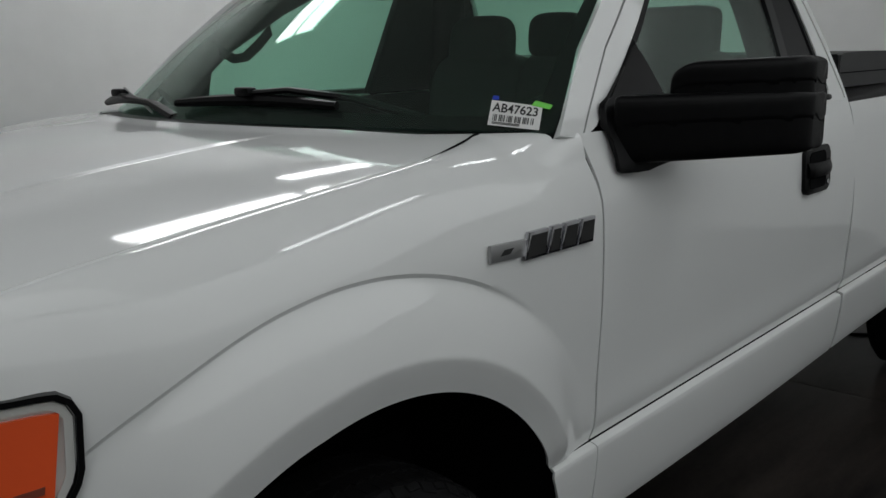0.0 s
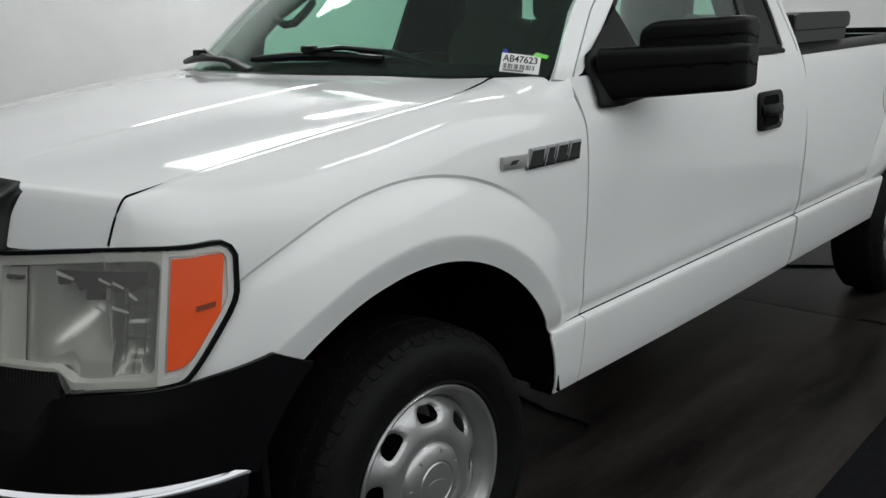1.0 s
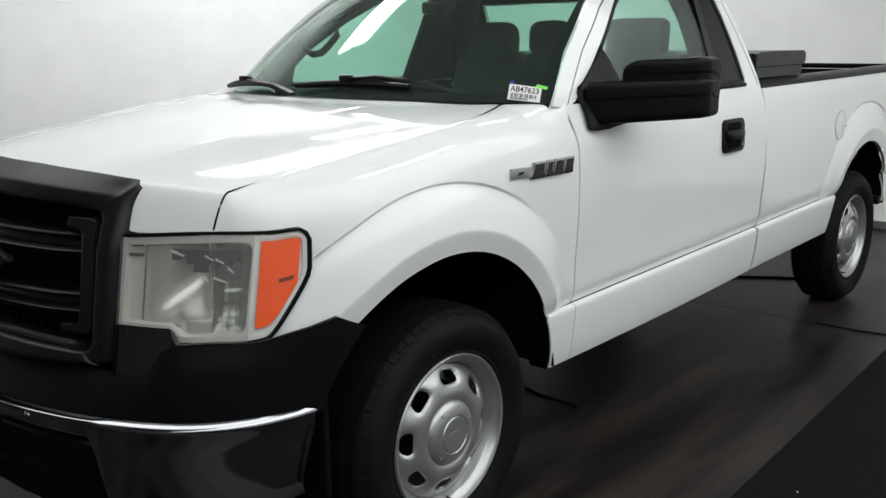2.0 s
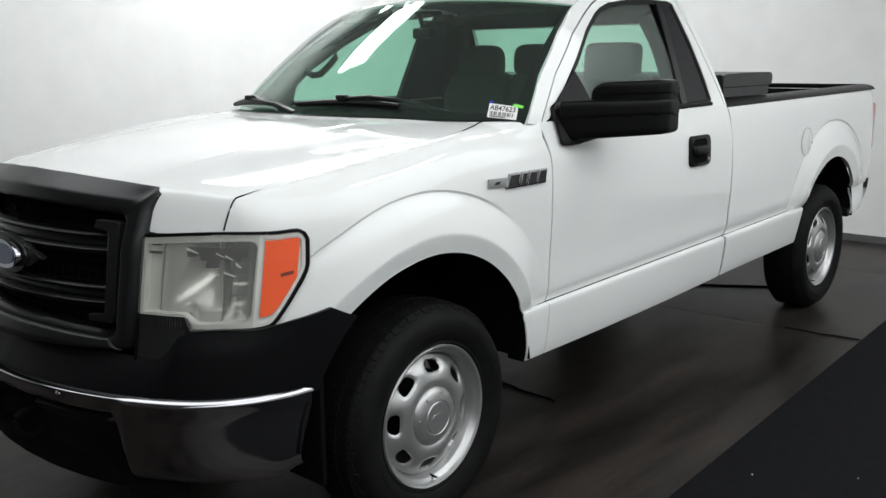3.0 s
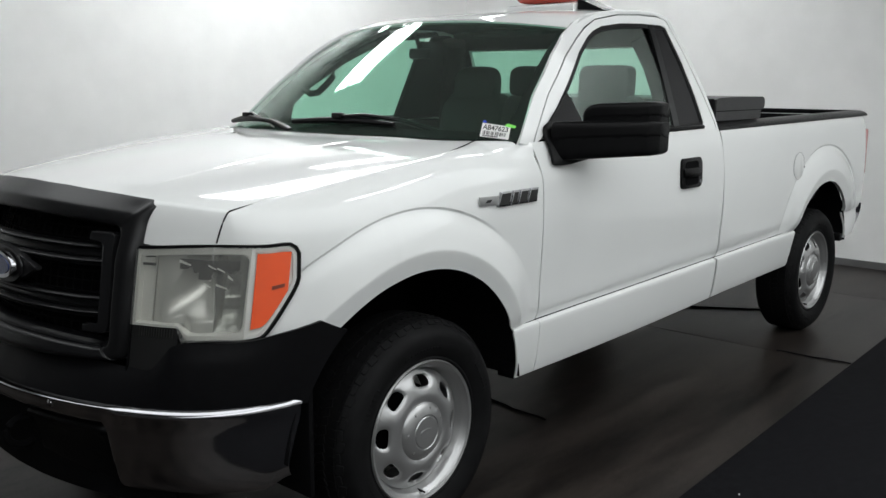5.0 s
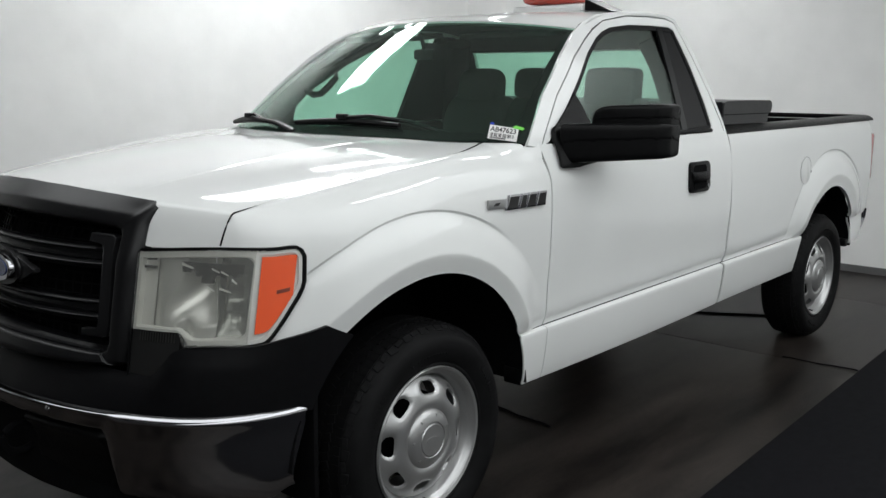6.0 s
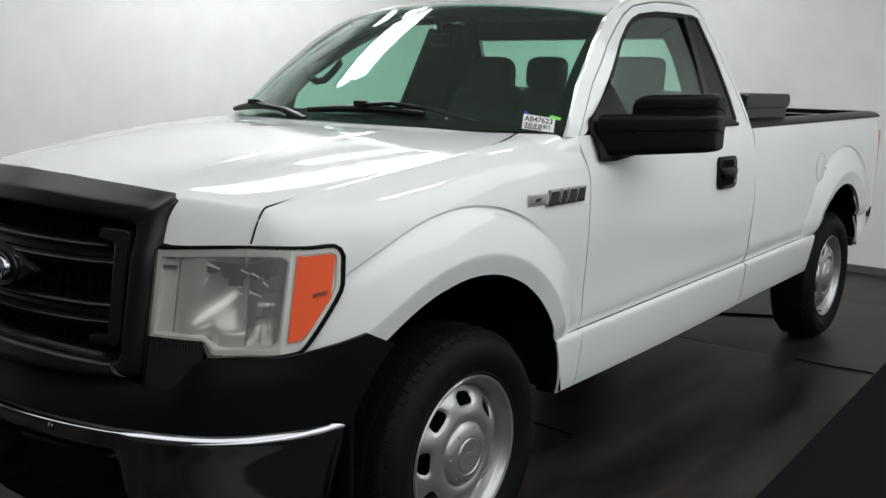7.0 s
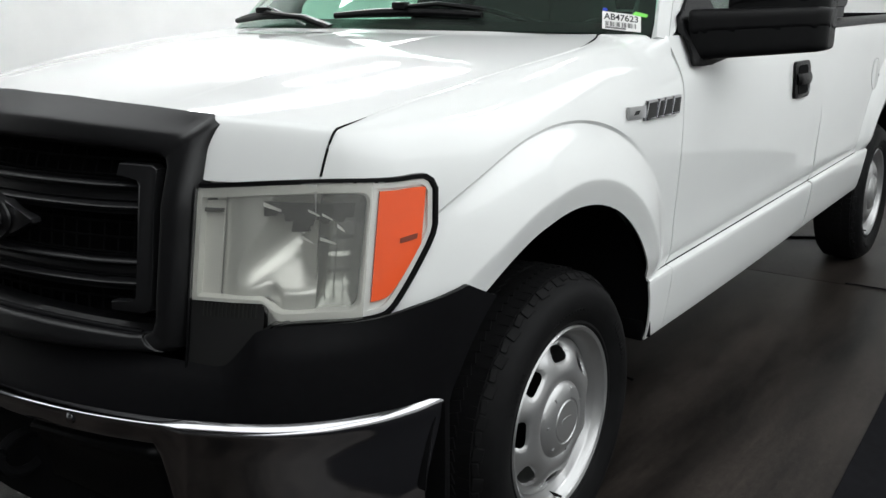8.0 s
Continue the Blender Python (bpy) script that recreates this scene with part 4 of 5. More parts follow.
for zb, tl in ((1.065, 0.004), (0.910, 0.004)):
    part("grille_bar", bar(zb, tl), GRILLE, grille, "black horizontal grille bar")
for sd in (-1, 1):
    # a C-shaped bracket inside the opening
    hook = [(0.372, 1.108), (0.372, 1.133), (0.440, 1.131), (0.452, 1.122), (0.455, 1.08), (0.462, 0.86), (0.457, 0.838), (0.445, 0.832), (0.380, 0.836), (0.380, 0.856), (0.428, 0.856), (0.4345, 0.866), (0.425, 1.092), (0.418, 1.104)]
    part("grille_bracket", slab(bmesh.new(), hook, lambda a, b, d: Vector((grille_x(a, b) + 0.018 - d, sd * a, b)), 0.022, 0.003), GRILLE, grille)
mesh_bm = bmesh.new()
for k in range(12):
    zz = 0.81 + 0.032 * k
    tube(mesh_bm, [(grille_x(y, zz) + 0.062, y, zz) for y in steps(-0.47, 0.47, 16)], 0.003, 6)
for k in range(28):
    y = -0.4725 + 0.035 * k
    tube(mesh_bm, [(grille_x(y, z) + 0.064, y, z) for z in steps(0.80, 1.17, 5)], 0.0025, 6)
part("grille_mesh", mesh_bm, WELL, grille, "black mesh insert")
part("grille_backing", sheet(lambda u, v: Vector((-0.82 + 0.11 * (2 * u - 1) ** 2, -0.49 + 0.98 * u, 0.77 + 0.42 * v)), steps(0, 1, 10), steps(0, 1, 4), 0.01, (1, 0, 0)), WELL, grille)


def oval(w, h, n=40):
    return [(w * math.cos(2 * math.pi * k / n), h * math.sin(2 * math.pi * k / n)) for k in range(n)]


EZ = 1.003
part("emblem_ring", slab(bmesh.new(), oval(0.120, 0.062, 48), lambda a, b, d: (grille_x(0, EZ) + 0.016 + 0.10 * a * a - d, a, EZ + b), 0.020, 0.006), GRILLE, grille)
emblem = part("emblem", slab(bmesh.new(), oval(0.102, 0.046), lambda a, b, d: (grille_x(0, EZ) - 0.008 + 0.10 * a * a - d, a, EZ + b), 0.016, 0.004), CHROME, grille, "oval badge with a chrome rim and blue field")
part("emblem_field", slab(bmesh.new(), oval(0.085, 0.033), lambda a, b, d: (grille_x(0, EZ) - 0.024 + 0.10 * a * a - d, a, EZ + b), 0.003), NAVY, emblem)
for sd in (-1, 1):
    part("emblem_wing", slab(bmesh.new(), [(0.105, -0.042), (0.135, -0.020), (0.182, -0.004), (0.182, 0.006), (0.135, 0.022), (0.105, 0.042)], lambda a, b, d: (grille_x(a, EZ) + 0.018 - d * (1 - 2.5 * max(0, a - 0.15)), sd * a, EZ + b), 0.022, 0.004), GRILLE, grille)

# headlamps
LAMP_X = [(0, -0.815), (0.125, -0.768), (0.243, -0.703), (0.355, -0.617), (0.437, -0.546), (0.512, -0.474)]
LAMP_Y = [(0, 0.545), (0.125, 0.655), (0.243, 0.757), (0.355, 0.838), (0.437, 0.880), (0.512, 0.906)]


def lamp_point(s, z, d=0.0):
    """A place on the lamp's face; d: depth behind it."""
    x, y = curve(LAMP_X, s), curve(LAMP_Y, s)
    tx, ty = curve(LAMP_X, s + 0.01) - curve(LAMP_X, s - 0.01), curve(LAMP_Y, s + 0.01) - curve(LAMP_Y, s - 0.01)
    n = Vector((ty, -tx, 0)).normalized() if s > 0.012 and s < 0.50 else Vector((0.8, -0.6, 0)).normalized() if s < 0.1 else Vector((0.35, -0.94, 0)).normalized()
    return Vector((x + 0.16 * (z - 1.0), -y + 0.0, z)) + Vector((abs(n.x), abs(n.y), 0)) * d


def lamp_panel(s0, s1, g0, g1, depth, thick, n=24, zmin=None, zmax=None):
    def fn(s, v):
        lo, hi = lamp_bottom(s) + g0, lamp_top(s) - g1
        if zmin:
            lo = max(lo, zmin(s))
        if zmax:
            hi = min(hi, zmax)
        return lamp_point(s, lo + max(0.001, hi - lo) * v, depth)
    return lambda mir: sheet(fn, steps(s0, s1, n), steps(0, 1, 10), thick, (1, 0.6, 0), mirror=mir)


REFLECT = material("lamp_reflector", (0.82, 0.82, 0.78), 0.27, metal=0.60, bump=0.06, scale=45, vary=0.08)
HAZE = material("hazed_lamp_lining", (0.76, 0.76, 0.72), 0.30, metal=0.25, vary=0.1, scale=50)
GREYISH = material("grey_lamp_plastic", (0.34, 0.35, 0.32), 0.24, metal=0.75, vary=0.2, scale=120)
DULL = material("dark_chrome_plastic", (0.030, 0.031, 0.028), 0.3, metal=0.3, vary=0.3, scale=400)
RED_MARK = material("dark_lens_print", (0.22, 0.05, 0.03), 0.5, vary=0.1)
SMOKE = material("smoked_lamp_plastic", (0.016, 0.016, 0.016), 0.12, vary=0.15, spec=0.45)


def lamp_rim(mir, inset, depth, thick, mat_width, upper_only=False):
    """A closed band that follows the lamp's outline."""
    edge = [(s, lamp_top(s)) for s in steps(0.004, 0.457, 40)] + [(0.472, 1.099), (0.483, 1.082), (0.490, 1.01), (0.487, 0.992)] + [(s, lamp_bottom(s)) for s in steps(0.477, 0.004, 60)]
    if upper_only:  # stop short of the smoked lower lamp
        edge = [(0.004, z) for z in steps(0.85, 1.07, 8)] + [e for e in edge if e[1] > 1.0 or e[0] > 0.205]
    n = len(edge)

    def fn(u, v):
        k = int(u) % n
        (sa, za), (sb, zb) = edge[(k - 1) % n], edge[(k + 1) % n]
        ts, tz = sb - sa, zb - za
        d = math.hypot(ts, tz) or 1.0
        q = inset + mat_width * v
        return lamp_point(min(0.511, max(-0.01, edge[k][0] + tz / d * q)), edge[k][1] - ts / d * q, depth)
    return sheet(fn, list(range(1, n - 1) if upper_only else range(n + 1)), [0, 0.5, 1], thick, (1, 0.6, 0), mirror=mir)


def lamp_bezel(mir):
    """A ring between the lens's frame and the reflector's round-cornered pocket."""
    bm = bmesh.new()
    low, high = lambda q: max(lamp_bottom(q) + 0.019, 0.881 - 0.026 * step(0.15, 0.20, q)), lambda q: lamp_top(q) - 0.023
    inner, outer = [], []
    for q in steps(0.018, 0.322, 40):
        inner.append((q, high(q)))
        outer.append((q - 0.013 + 0.043 * (q - 0.018) / 0.304, lamp_top(q) - 0.010))
    for a in steps(math.pi / 2, 0, 8)[1:]:
        inner.append((0.324 + 0.022 * math.cos(a), high(0.34) - 0.022 + 0.022 * math.sin(a)))
        outer.append((0.362, lamp_top(0.36) - 0.010 - 0.02 * (1 - a / (math.pi / 2))))
    for a in steps(0, -math.pi / 2, 8):
        inner.append((0.321 + 0.022 * math.cos(a), low(0.33) + 0.022 + 0.022 * math.sin(a)))
        outer.append((0.362, lamp_bottom(0.36) + 0.010 + 0.02 * (1 + a / (math.pi / 2))))
    for q in steps(0.320, 0.018, 40):
        inner.append((q, low(q)))
        outer.append((q - 0.013 + 0.043 * (q - 0.018) / 0.304, max(lamp_bottom(q) + 0.008, 0.872 - 0.034 * step(0.155, 0.185, q))))
    n = len(inner)

    def fn(u, v):
        (a, b), (c, d) = outer[int(u) % n], inner[int(u) % n]
        k = min(1.0, v)
        return lamp_point(a + (c - a) * k, b + (d - b) * k, -0.003 + (0.004 * max(0, k - 0.8) / 0.2 if v <= 1 else 0.022))
    return sheet(fn, list(range(n + 1)), [0, 0.4, 0.8, 0.92, 1, 1.01], 0.003, (1, 0.6, 0), bm, mir)


for sd in (-1, 1):
    mir = sd > 0
    lamp = part("headlamp", lamp_panel(0.0, 0.491, -0.004, -0.004, 0.075, 0.01, 60)(mir), HAZE, truck, "headlamp with hazed clear lens and amber corner")
    part("lamp_seal", lamp_rim(mir, -0.0078, -0.010, 0.05, 0.0078), PLASTIC, lamp, "black rubber seal round the lamp")
    part("lamp_wall", lamp_rim(mir, 0.002, 0.0, 0.075, 0.006), SMOKE, lamp)
    part("lining", lamp_rim(mir, 0.003, -0.004, 0.006, 0.011, True), HAZE, lamp, "silver grey lamp lining")
    part("bezel", lamp_bezel(mir), HAZE, lamp, "silver grey bezel round the reflector")
    part("amber_bed", lamp_panel(0.350, 0.486, 0.006, 0.006, 0.003, 0.004, 24)(mir), HAZE, lamp)
    part("amber_lens", lamp_panel(0.366, 0.464, 0.030, 0.019, -0.005, 0.012, 24)(mir), AMBER, lamp, "amber corner lens")
    bar_bm = sheet(lambda u, v: lamp_point(0.416 + 0.036 * u, 0.986 + 0.006 * u + 0.010 * (v - 0.5), -0.0075), steps(0, 1, 4), [0, 0.5, 1], 0.002, (1, 0.6, 0), mirror=mir)
    part("lens_mark", bar_bm, RED_MARK, lamp)

    def bowl(s, v):
        """A smooth barrel that runs into a tilted, deeper bowl above a plain shelf."""
        lo, hi = 0.842 + 0.036 * step(0.195, 0.165, s), lamp_top(s) - 0.014
        z = lo + (hi - lo) * v
        wide = 0.075 + 0.060 * step(1.05, 0.90, z) if s < 0.222 else 0.060
        deep = 0.062 * max(0.0, 1 - ((s - 0.222) / wide) ** 2) ** 1.5 * max(0.0, 1 - ((z - 1.005) / (0.118 if z < 1.005 else 0.15)) ** 2) ** 1.3
        barrel = 0.012 * ((s - 0.115) / 0.055) ** 2 * step(0.20, 0.16, s)
        return lamp_point(s, z, 0.014 + max(deep, barrel))
    part("reflector", sheet(bowl, steps(0.058, 0.262, 90), steps(0, 1, 44), 0.002, (1, 0.6, 0), mirror=mir), REFLECT, lamp, "silver reflector bowl")

    def dish(u, v):
        """A facetted hollow beside the amber lens."""
        q, w = 0.2605 + 0.090 * u, 0.850 + 0.238 * v
        facet = 0.004 * (int(u * 4.99) % 2) + 0.003 * (int(v * 6.99) % 2)
        return lamp_point(q, w, 0.022 + (0.030 + facet) * (1 - (2 * u - 1) ** 4) * (1 - (2 * v - 1) ** 4))
    part("side_dish", sheet(dish, steps(0, 1, 40), steps(0, 1, 56), 0.003, (1, 0.6, 0), mirror=mir), GREYISH, lamp, "grey facetted hollow of the reflector")
    # jagged dark piece, shaped as the dark reflection in the upper bowl
    jag = [0.024, 0.020, 0.012, 0.026, 0.022, 0.030, 0.026, 0.014, 0.018, 0.010, 0.014, 0.006, 0.004]
    part("dark_reflection", sheet(lambda u, v: lamp_point(0.150 + 0.172 * u, (1.072 - 0.006 * u) - (0.016 + 1.1 * jag[min(12, int(u * 12.01))]) * v * (0.7 + 0.6 * u), 0.003 + 0.004 * v), steps(0, 1, 36), steps(0, 1, 3), 0.003, (1, 0.6, 0), mirror=mir), DULL, lamp, "jagged dark piece that stands in for a dark reflection")
    part("bulb_cap", sheet(lambda u, v: lamp_point(0.204 + 0.036 * u, 1.010 + 0.050 * v * (1 - (2 * u - 1) ** 2) ** 0.5, 0.016), steps(0, 1, 12), [0, 0.5, 1], 0.012, (1, 0.6, 0), mirror=mir), DULL, lamp)
    for s0, z0, w0, h0 in ((0.150, 1.062, 0.034, 0.008), (0.236, 1.052, 0.022, 0.005), (0.262, 1.044, 0.020, 0.005), (0.228, 1.000, 0.020, 0.005), (0.262, 0.996, 0.030, 0.006), (0.292, 1.020, 0.014, 0.007)):
        part("bulb_clip", sheet(lambda u, v: lamp_point(s0 + w0 * u, z0 + h0 * v * (1 - 0.5 * u) - 0.010 * u, 0.0), [0, 0.5, 1], [0, 0.5, 1], 0.006, (1, 0.6, 0), mirror=mir), HAZE, lamp)
    part("hooked_bracket", sheet(lambda u, v: lamp_point(0.020 + 0.040 * u, 1.046 + 0.008 * v, 0.006), [0, 0.5, 1], [0, 1], 0.01, (1, 0.6, 0), mirror=mir), DULL, lamp)
    part("side_reflector", lamp_panel(0.012, 0.060, 0.145, 0.03, 0.018, 0.004, 8)(mir), HAZE, lamp)
    part("lower_lamp", lamp_panel(0.002, 0.166, 0.004, 0.0, -0.002, 0.03, 18, None, 0.872)(mir), SMOKE, lamp, "smoked lower lamp with ribs")
    for k in range(14):
        part("rib", sheet(lambda u, v: lamp_point(0.034 + 0.0088 * k + 0.0030 * u, 0.842 + 0.026 * v, -0.0035), [0, 0.5, 1], [0, 1], 0.003, (1, 0.6, 0), mirror=mir), DULL, lamp)
    part("lens", lamp_panel(0.003, 0.350, 0.001, 0.001, -0.012, 0.003, 60, lambda q: 0.876 - 0.042 * step(0.160, 0.185, q))(mir), CLEAR, lamp, "hazed clear lens")

# ---------------------------------------------------------------- the pickup truck: fittings


def on_side(x, z, out=0.0):
    """A place on the driver's side skin, out metres proud of it."""
    return Vector((x, -curve(SIDE_Y, z) - out, z))


# badge: plain chrome shapes with dark faces
badge = part("badge", slab(bmesh.new(), [(0.268, 1.150), (0.372, 1.146), (0.376, 1.178), (0.270, 1.182)], lambda a, b, d: on_side(a, b, 0.001 + d), 0.007, 0.002), SILVER, truck, "silver fender badge with dark block shapes")


def slanted(x0, x1, z0, z1, cut=0.0):
    k = 0.012
    return [(x0 - k * 0.6, z0), (x1 - k * 0.6, z0), (x1 + k * 0.4, z1), (x0 + k * 0.4 + cut, z1)]


for x0, x1 in ((0.372, 0.440), (0.446, 0.486), (0.490, 0.545), (0.549, 0.606)):
    part("badge_block", slab(bmesh.new(), slanted(x0, x1, 1.138, 1.190, 0.008), lambda a, b, d: on_side(a, b, 0.001 + d), 0.011, 0.003), CHROME, badge)
    part("badge_face", slab(bmesh.new(), slanted(x0 + 0.006, x1 - 0.006, 1.144, 1.184, 0.006), lambda a, b, d: on_side(a, b, 0.0122 + d), 0.0012), INK, badge, "black inlay")
for x0 in (0.302,):
    part("badge_mark", slab(bmesh.new(), slanted(x0, x0 + 0.028, 1.159, 1.169), lambda a, b, d: on_side(a, b, 0.0082 + d), 0.0008), INK, badge)

# door handle
driver_door = [o for o in truck.children if o.name == "door"][0]
HX, HZ = 1.852, 1.155
handle = part("door_handle", slab(bmesh.new(), [(HX + a, HZ + b) for a, b in rounded(0.205, 0.142, 0.025)], lambda a, b, d: on_side(a, b, 0.0005 + d), 0.012, 0.004), PLASTIC, driver_door, "black plastic door handle")
part("handle_cup", slab(bmesh.new(), [(HX - 0.005 + a, HZ + b) for a, b in rounded(0.13, 0.112, 0.02)], lambda a, b, d: on_side(a, b, 0.0128 + d), 0.0015), WELL, handle)
part("handle_grip", sheet(lambda u, v: on_side(HX - 0.088 + 0.168 * u, HZ - 0.018 + 0.044 * v, 0.014 + 0.016 * math.sin(math.pi * u) ** 0.35 + 0.006 * math.sin(math.pi * v)), steps(0, 1, 16), steps(0, 1, 6), 0.014, (0, 1, 0)), PLASTIC, handle)
part("key_lock", lathe(bmesh.new(), [(0.009, 0.004), (0.009, -0.003), (0.004, -0.004)], 20, "y", (HX + 0.078, -curve(SIDE_Y, HZ) - 0.013, HZ - 0.045)), CHROME, handle, "small chrome key lock")

# wing mirror


def mirror_shell(x0, y0, x1, y1, z0a, z0b, z1a, z1b, deep, fat, soft=0.0):
    """A rounded shell from its inner end to its outer end; the ends' lower and upper heights; soft rounds its inner upper corner."""
    long = math.hypot(x1 - x0, y1 - y0)

    def fn(u, v):
        a = 2 * math.pi * v
        c, s_ = math.cos(a), math.sin(a)
        k = 1 / (abs(c) ** 8 + abs(s_) ** 8) ** 0.125
        near = min(1.0, long * (1 - u) / 0.035), min(1.0, long * u / 0.012)
        cut = 0.035 * (1 - math.sqrt(1 - (1 - near[0]) ** 2)) + 0.012 * (1 - math.sqrt(1 - (1 - near[1]) ** 2))
        zl, zh = z0a + (z0b - z0a) * u, z1a + (z1b - z1a) * u
        zh -= soft * (1 - math.sqrt(1 - (1 - min(1.0, long * u / 0.06)) ** 2))
        zc, zr = (zl + zh) / 2, (zh - zl) / 2 - 0.35 * cut
        half = (deep - cut) / 2
        if u in (0, 1):
            half, zr = half * 0.02, zr * 0.02
        back = x0 + (x1 - x0) * u + deep - fat * math.sin(math.pi * u)
        return Vector((back - (deep - cut) / 2 + c * k * half, y0 + (y1 - y0) * u, zc + s_ * k * zr))
    return fn


US = [0, 0.001, 0.006, 0.015, 0.03, 0.05, 0.07, 0.1] + steps(0.13, 0.86, 18) + [0.88, 0.90, 0.92, 0.94, 0.955, 0.97, 0.98, 0.988, 0.994, 0.998, 0.9995, 1]


def shell(*args):
    return sheet(mirror_shell(*args), US, steps(0, 1, 64), 0.002, (0, 0, 1))


mirror = part("wing_mirror", shell(0.752, -0.920, 0.943, -1.272, 1.276, 1.305, 1.425, 1.436, 0.095, 0.010), PLASTIC, truck, "black plastic towing wing mirror")
part("mirror_top", shell(0.834, -1.010, 0.944, -1.270, 1.380, 1.390, 1.494, 1.506, 0.094, 0.009, 0.040), PLASTIC, mirror, "upper black mirror cap")


def sail_point(a, b, d):
    """The sail lies on the door's front window corner and swells towards its foot."""
    y = curve(SIDE_Y, b) if b < 1.343 else side_up(a, b)
    return Vector((a, -y - 0.002 - d * (0.12 + 0.88 * step(0.72, 0.79, a)) * curve([(1.26, 0.030), (1.30, 0.042), (1.38, 0.034), (1.44, 0.014), (1.55, 0.005)], b), b))


sail = [(0.746, 1.394), (0.736, 1.365), (0.731, 1.335), (0.725, 1.300), (0.722, 1.280), (0.725, 1.268), (0.736, 1.262), (0.77, 1.262), (0.80, 1.264), (0.92, 1.274), (0.975, 1.30), (0.985, 1.36), (0.975, 1.44), (0.968, 1.50), (0.958, 1.548), (0.88, 1.487), (0.79, 1.424), (0.755, 1.408)]
part("mirror_sail", slab(bmesh.new(), sail, sail_point, 1.0, 0.008), PLASTIC, mirror, "black plastic sail in the window's front corner")
part("mirror_glass", slab(bmesh.new(), rounded(0.23, 0.15, 0.02), lambda a, b, d: Vector((0.985 - 0.52 * a + d, -1.135 - a * 0.85, 1.415 + b)), 0.003), CHROME, mirror, "mirror glass")

# fuel door
fuel = part("fuel_door", slab(bmesh.new(), oval(0.078, 0.080, 36), lambda a, b, d: Vector((3.235 + a, -curve(BED_Y, 1.095 + b) - 0.0005 - d, 1.095 + b)), 0.002, 0.001), WHITE, truck, "round white fuel door")
part("fuel_gap", lathe(bmesh.new(), [(0.0785, 0.0), (0.0785, -0.0004), (0.0805, -0.0004), (0.0805, 0.0)], 48, "y", (3.235, -curve(BED_Y, 1.095) - 0.0022, 1.095), True), BASE, fuel)
part("fuel_bumper", box(bmesh.new(), (3.316, -curve(BED_Y, 1.085) - 0.002, 1.085), (0.010, 0.006, 0.012), 0.002), BASE, fuel)

# cowl and wipers
part("cowl", sheet(lambda u, v: Vector((hood_back(0.776 * v) - 0.02 + 0.13 * u, 0.80 * v, 1.352 - 0.006 * v * v + 0.012 * u + 0.012 * (1 - v * v))), steps(0, 1, 4), steps(-1, 1, 20), 0.01, (0, 0, -1)), PLASTIC, truck, "black plastic cowl below the windscreen")


def wiper(tip, knee, pivot, blade0, blade1):
    w = part("wiper", tube(bmesh.new(), [pivot, Vector(pivot).lerp(Vector(knee), 0.5) + Vector((0, 0, 0.012)), knee, tip], 0.020, 8, lambda q: 1 - 0.45 * q, 0.6), PLASTIC, truck, "black windscreen wiper")
    a, b = Vector(blade0), Vector(blade1)
    part("wiper_blade", tube(bmesh.new(), [a.lerp(b, k / 10) + Vector((0, 0, 0.010 * math.sin(math.pi * k / 10))) for k in range(11)], 0.013, 8, lambda q: 0.75 + 0.4 * math.sin(math.pi * q)), PLASTIC, w, "black rubber wiper blade")
    part("wiper_clip", box(bmesh.new(), Vector(tip) + Vector((0, 0, 0.004)), (0.03, 0.055, 0.022), 0.006), PLASTIC, w)


wiper((0.350, -0.150, 1.437), (0.385, -0.27, 1.445), (0.540, -0.55, 1.380), (0.315, 0.095, 1.410), (0.400, -0.42, 1.412))
wiper((0.385, 0.500, 1.422), (0.36, 0.40, 1.412), (0.325, 0.12, 1.372), (0.470, 0.735, 1.388), (0.355, 0.35, 1.408))
part("washer_tube", tube(bmesh.new(), [(0.395, 0.49, 1.440), (0.365, 0.37, 1.413), (0.335, 0.25, 1.380)], 0.003, 6), SILVER, truck, "thin grey washer tube")

# cabin
part("dashboard", sheet(lambda u, v: Vector((0.36 + 0.28 * (2 * v - 1) ** 2 + (0.62 - 0.28 * (2 * v - 1) ** 2) * u, -0.83 + 1.66 * v, 1.345 - 0.045 * u - 0.30 * max(0, u - 0.75) ** 1.5)), steps(0, 1, 14), steps(0, 1, 18), 0.05, (0, 0, -1)), TRIM, truck, "dark dashboard top")
part("dash_front", box(bmesh.new(), (0.93, 0, 1.12), (0.06, 1.66, 0.36), 0.02), TRIM, truck)
part("cabin_floor", box(bmesh.new(), (1.35, 0, 0.74), (1.60, 1.70, 0.04)), TRIM, truck)
part("firewall", box(bmesh.new(), (0.56, 0, 1.02), (0.03, 1.60, 0.60)), WELL, truck)
for sd in (-1, 1):
    part("door_trim", box(bmesh.new(), (1.48, sd * 0.875, 1.085), (1.26, 0.05, 0.53), 0.02), TRIM, truck)
    part("pillar_trim", tube(bmesh.new(), [(0.72, sd * 0.80, 1.390), (0.93, sd * 0.755, 1.572), (1.14, sd * 0.705, 1.705), (1.30, sd * 0.665, 1.785), (1.42, sd * 0.64, 1.82)], 0.046, 12), TRIM, truck)
    part("rear_pillar_trim", tube(bmesh.new(), [(2.08, sd * 0.76, 1.35), (2.03, sd * 0.69, 1.60), (1.96, sd * 0.62, 1.80)], 0.07, 12), TRIM, truck)
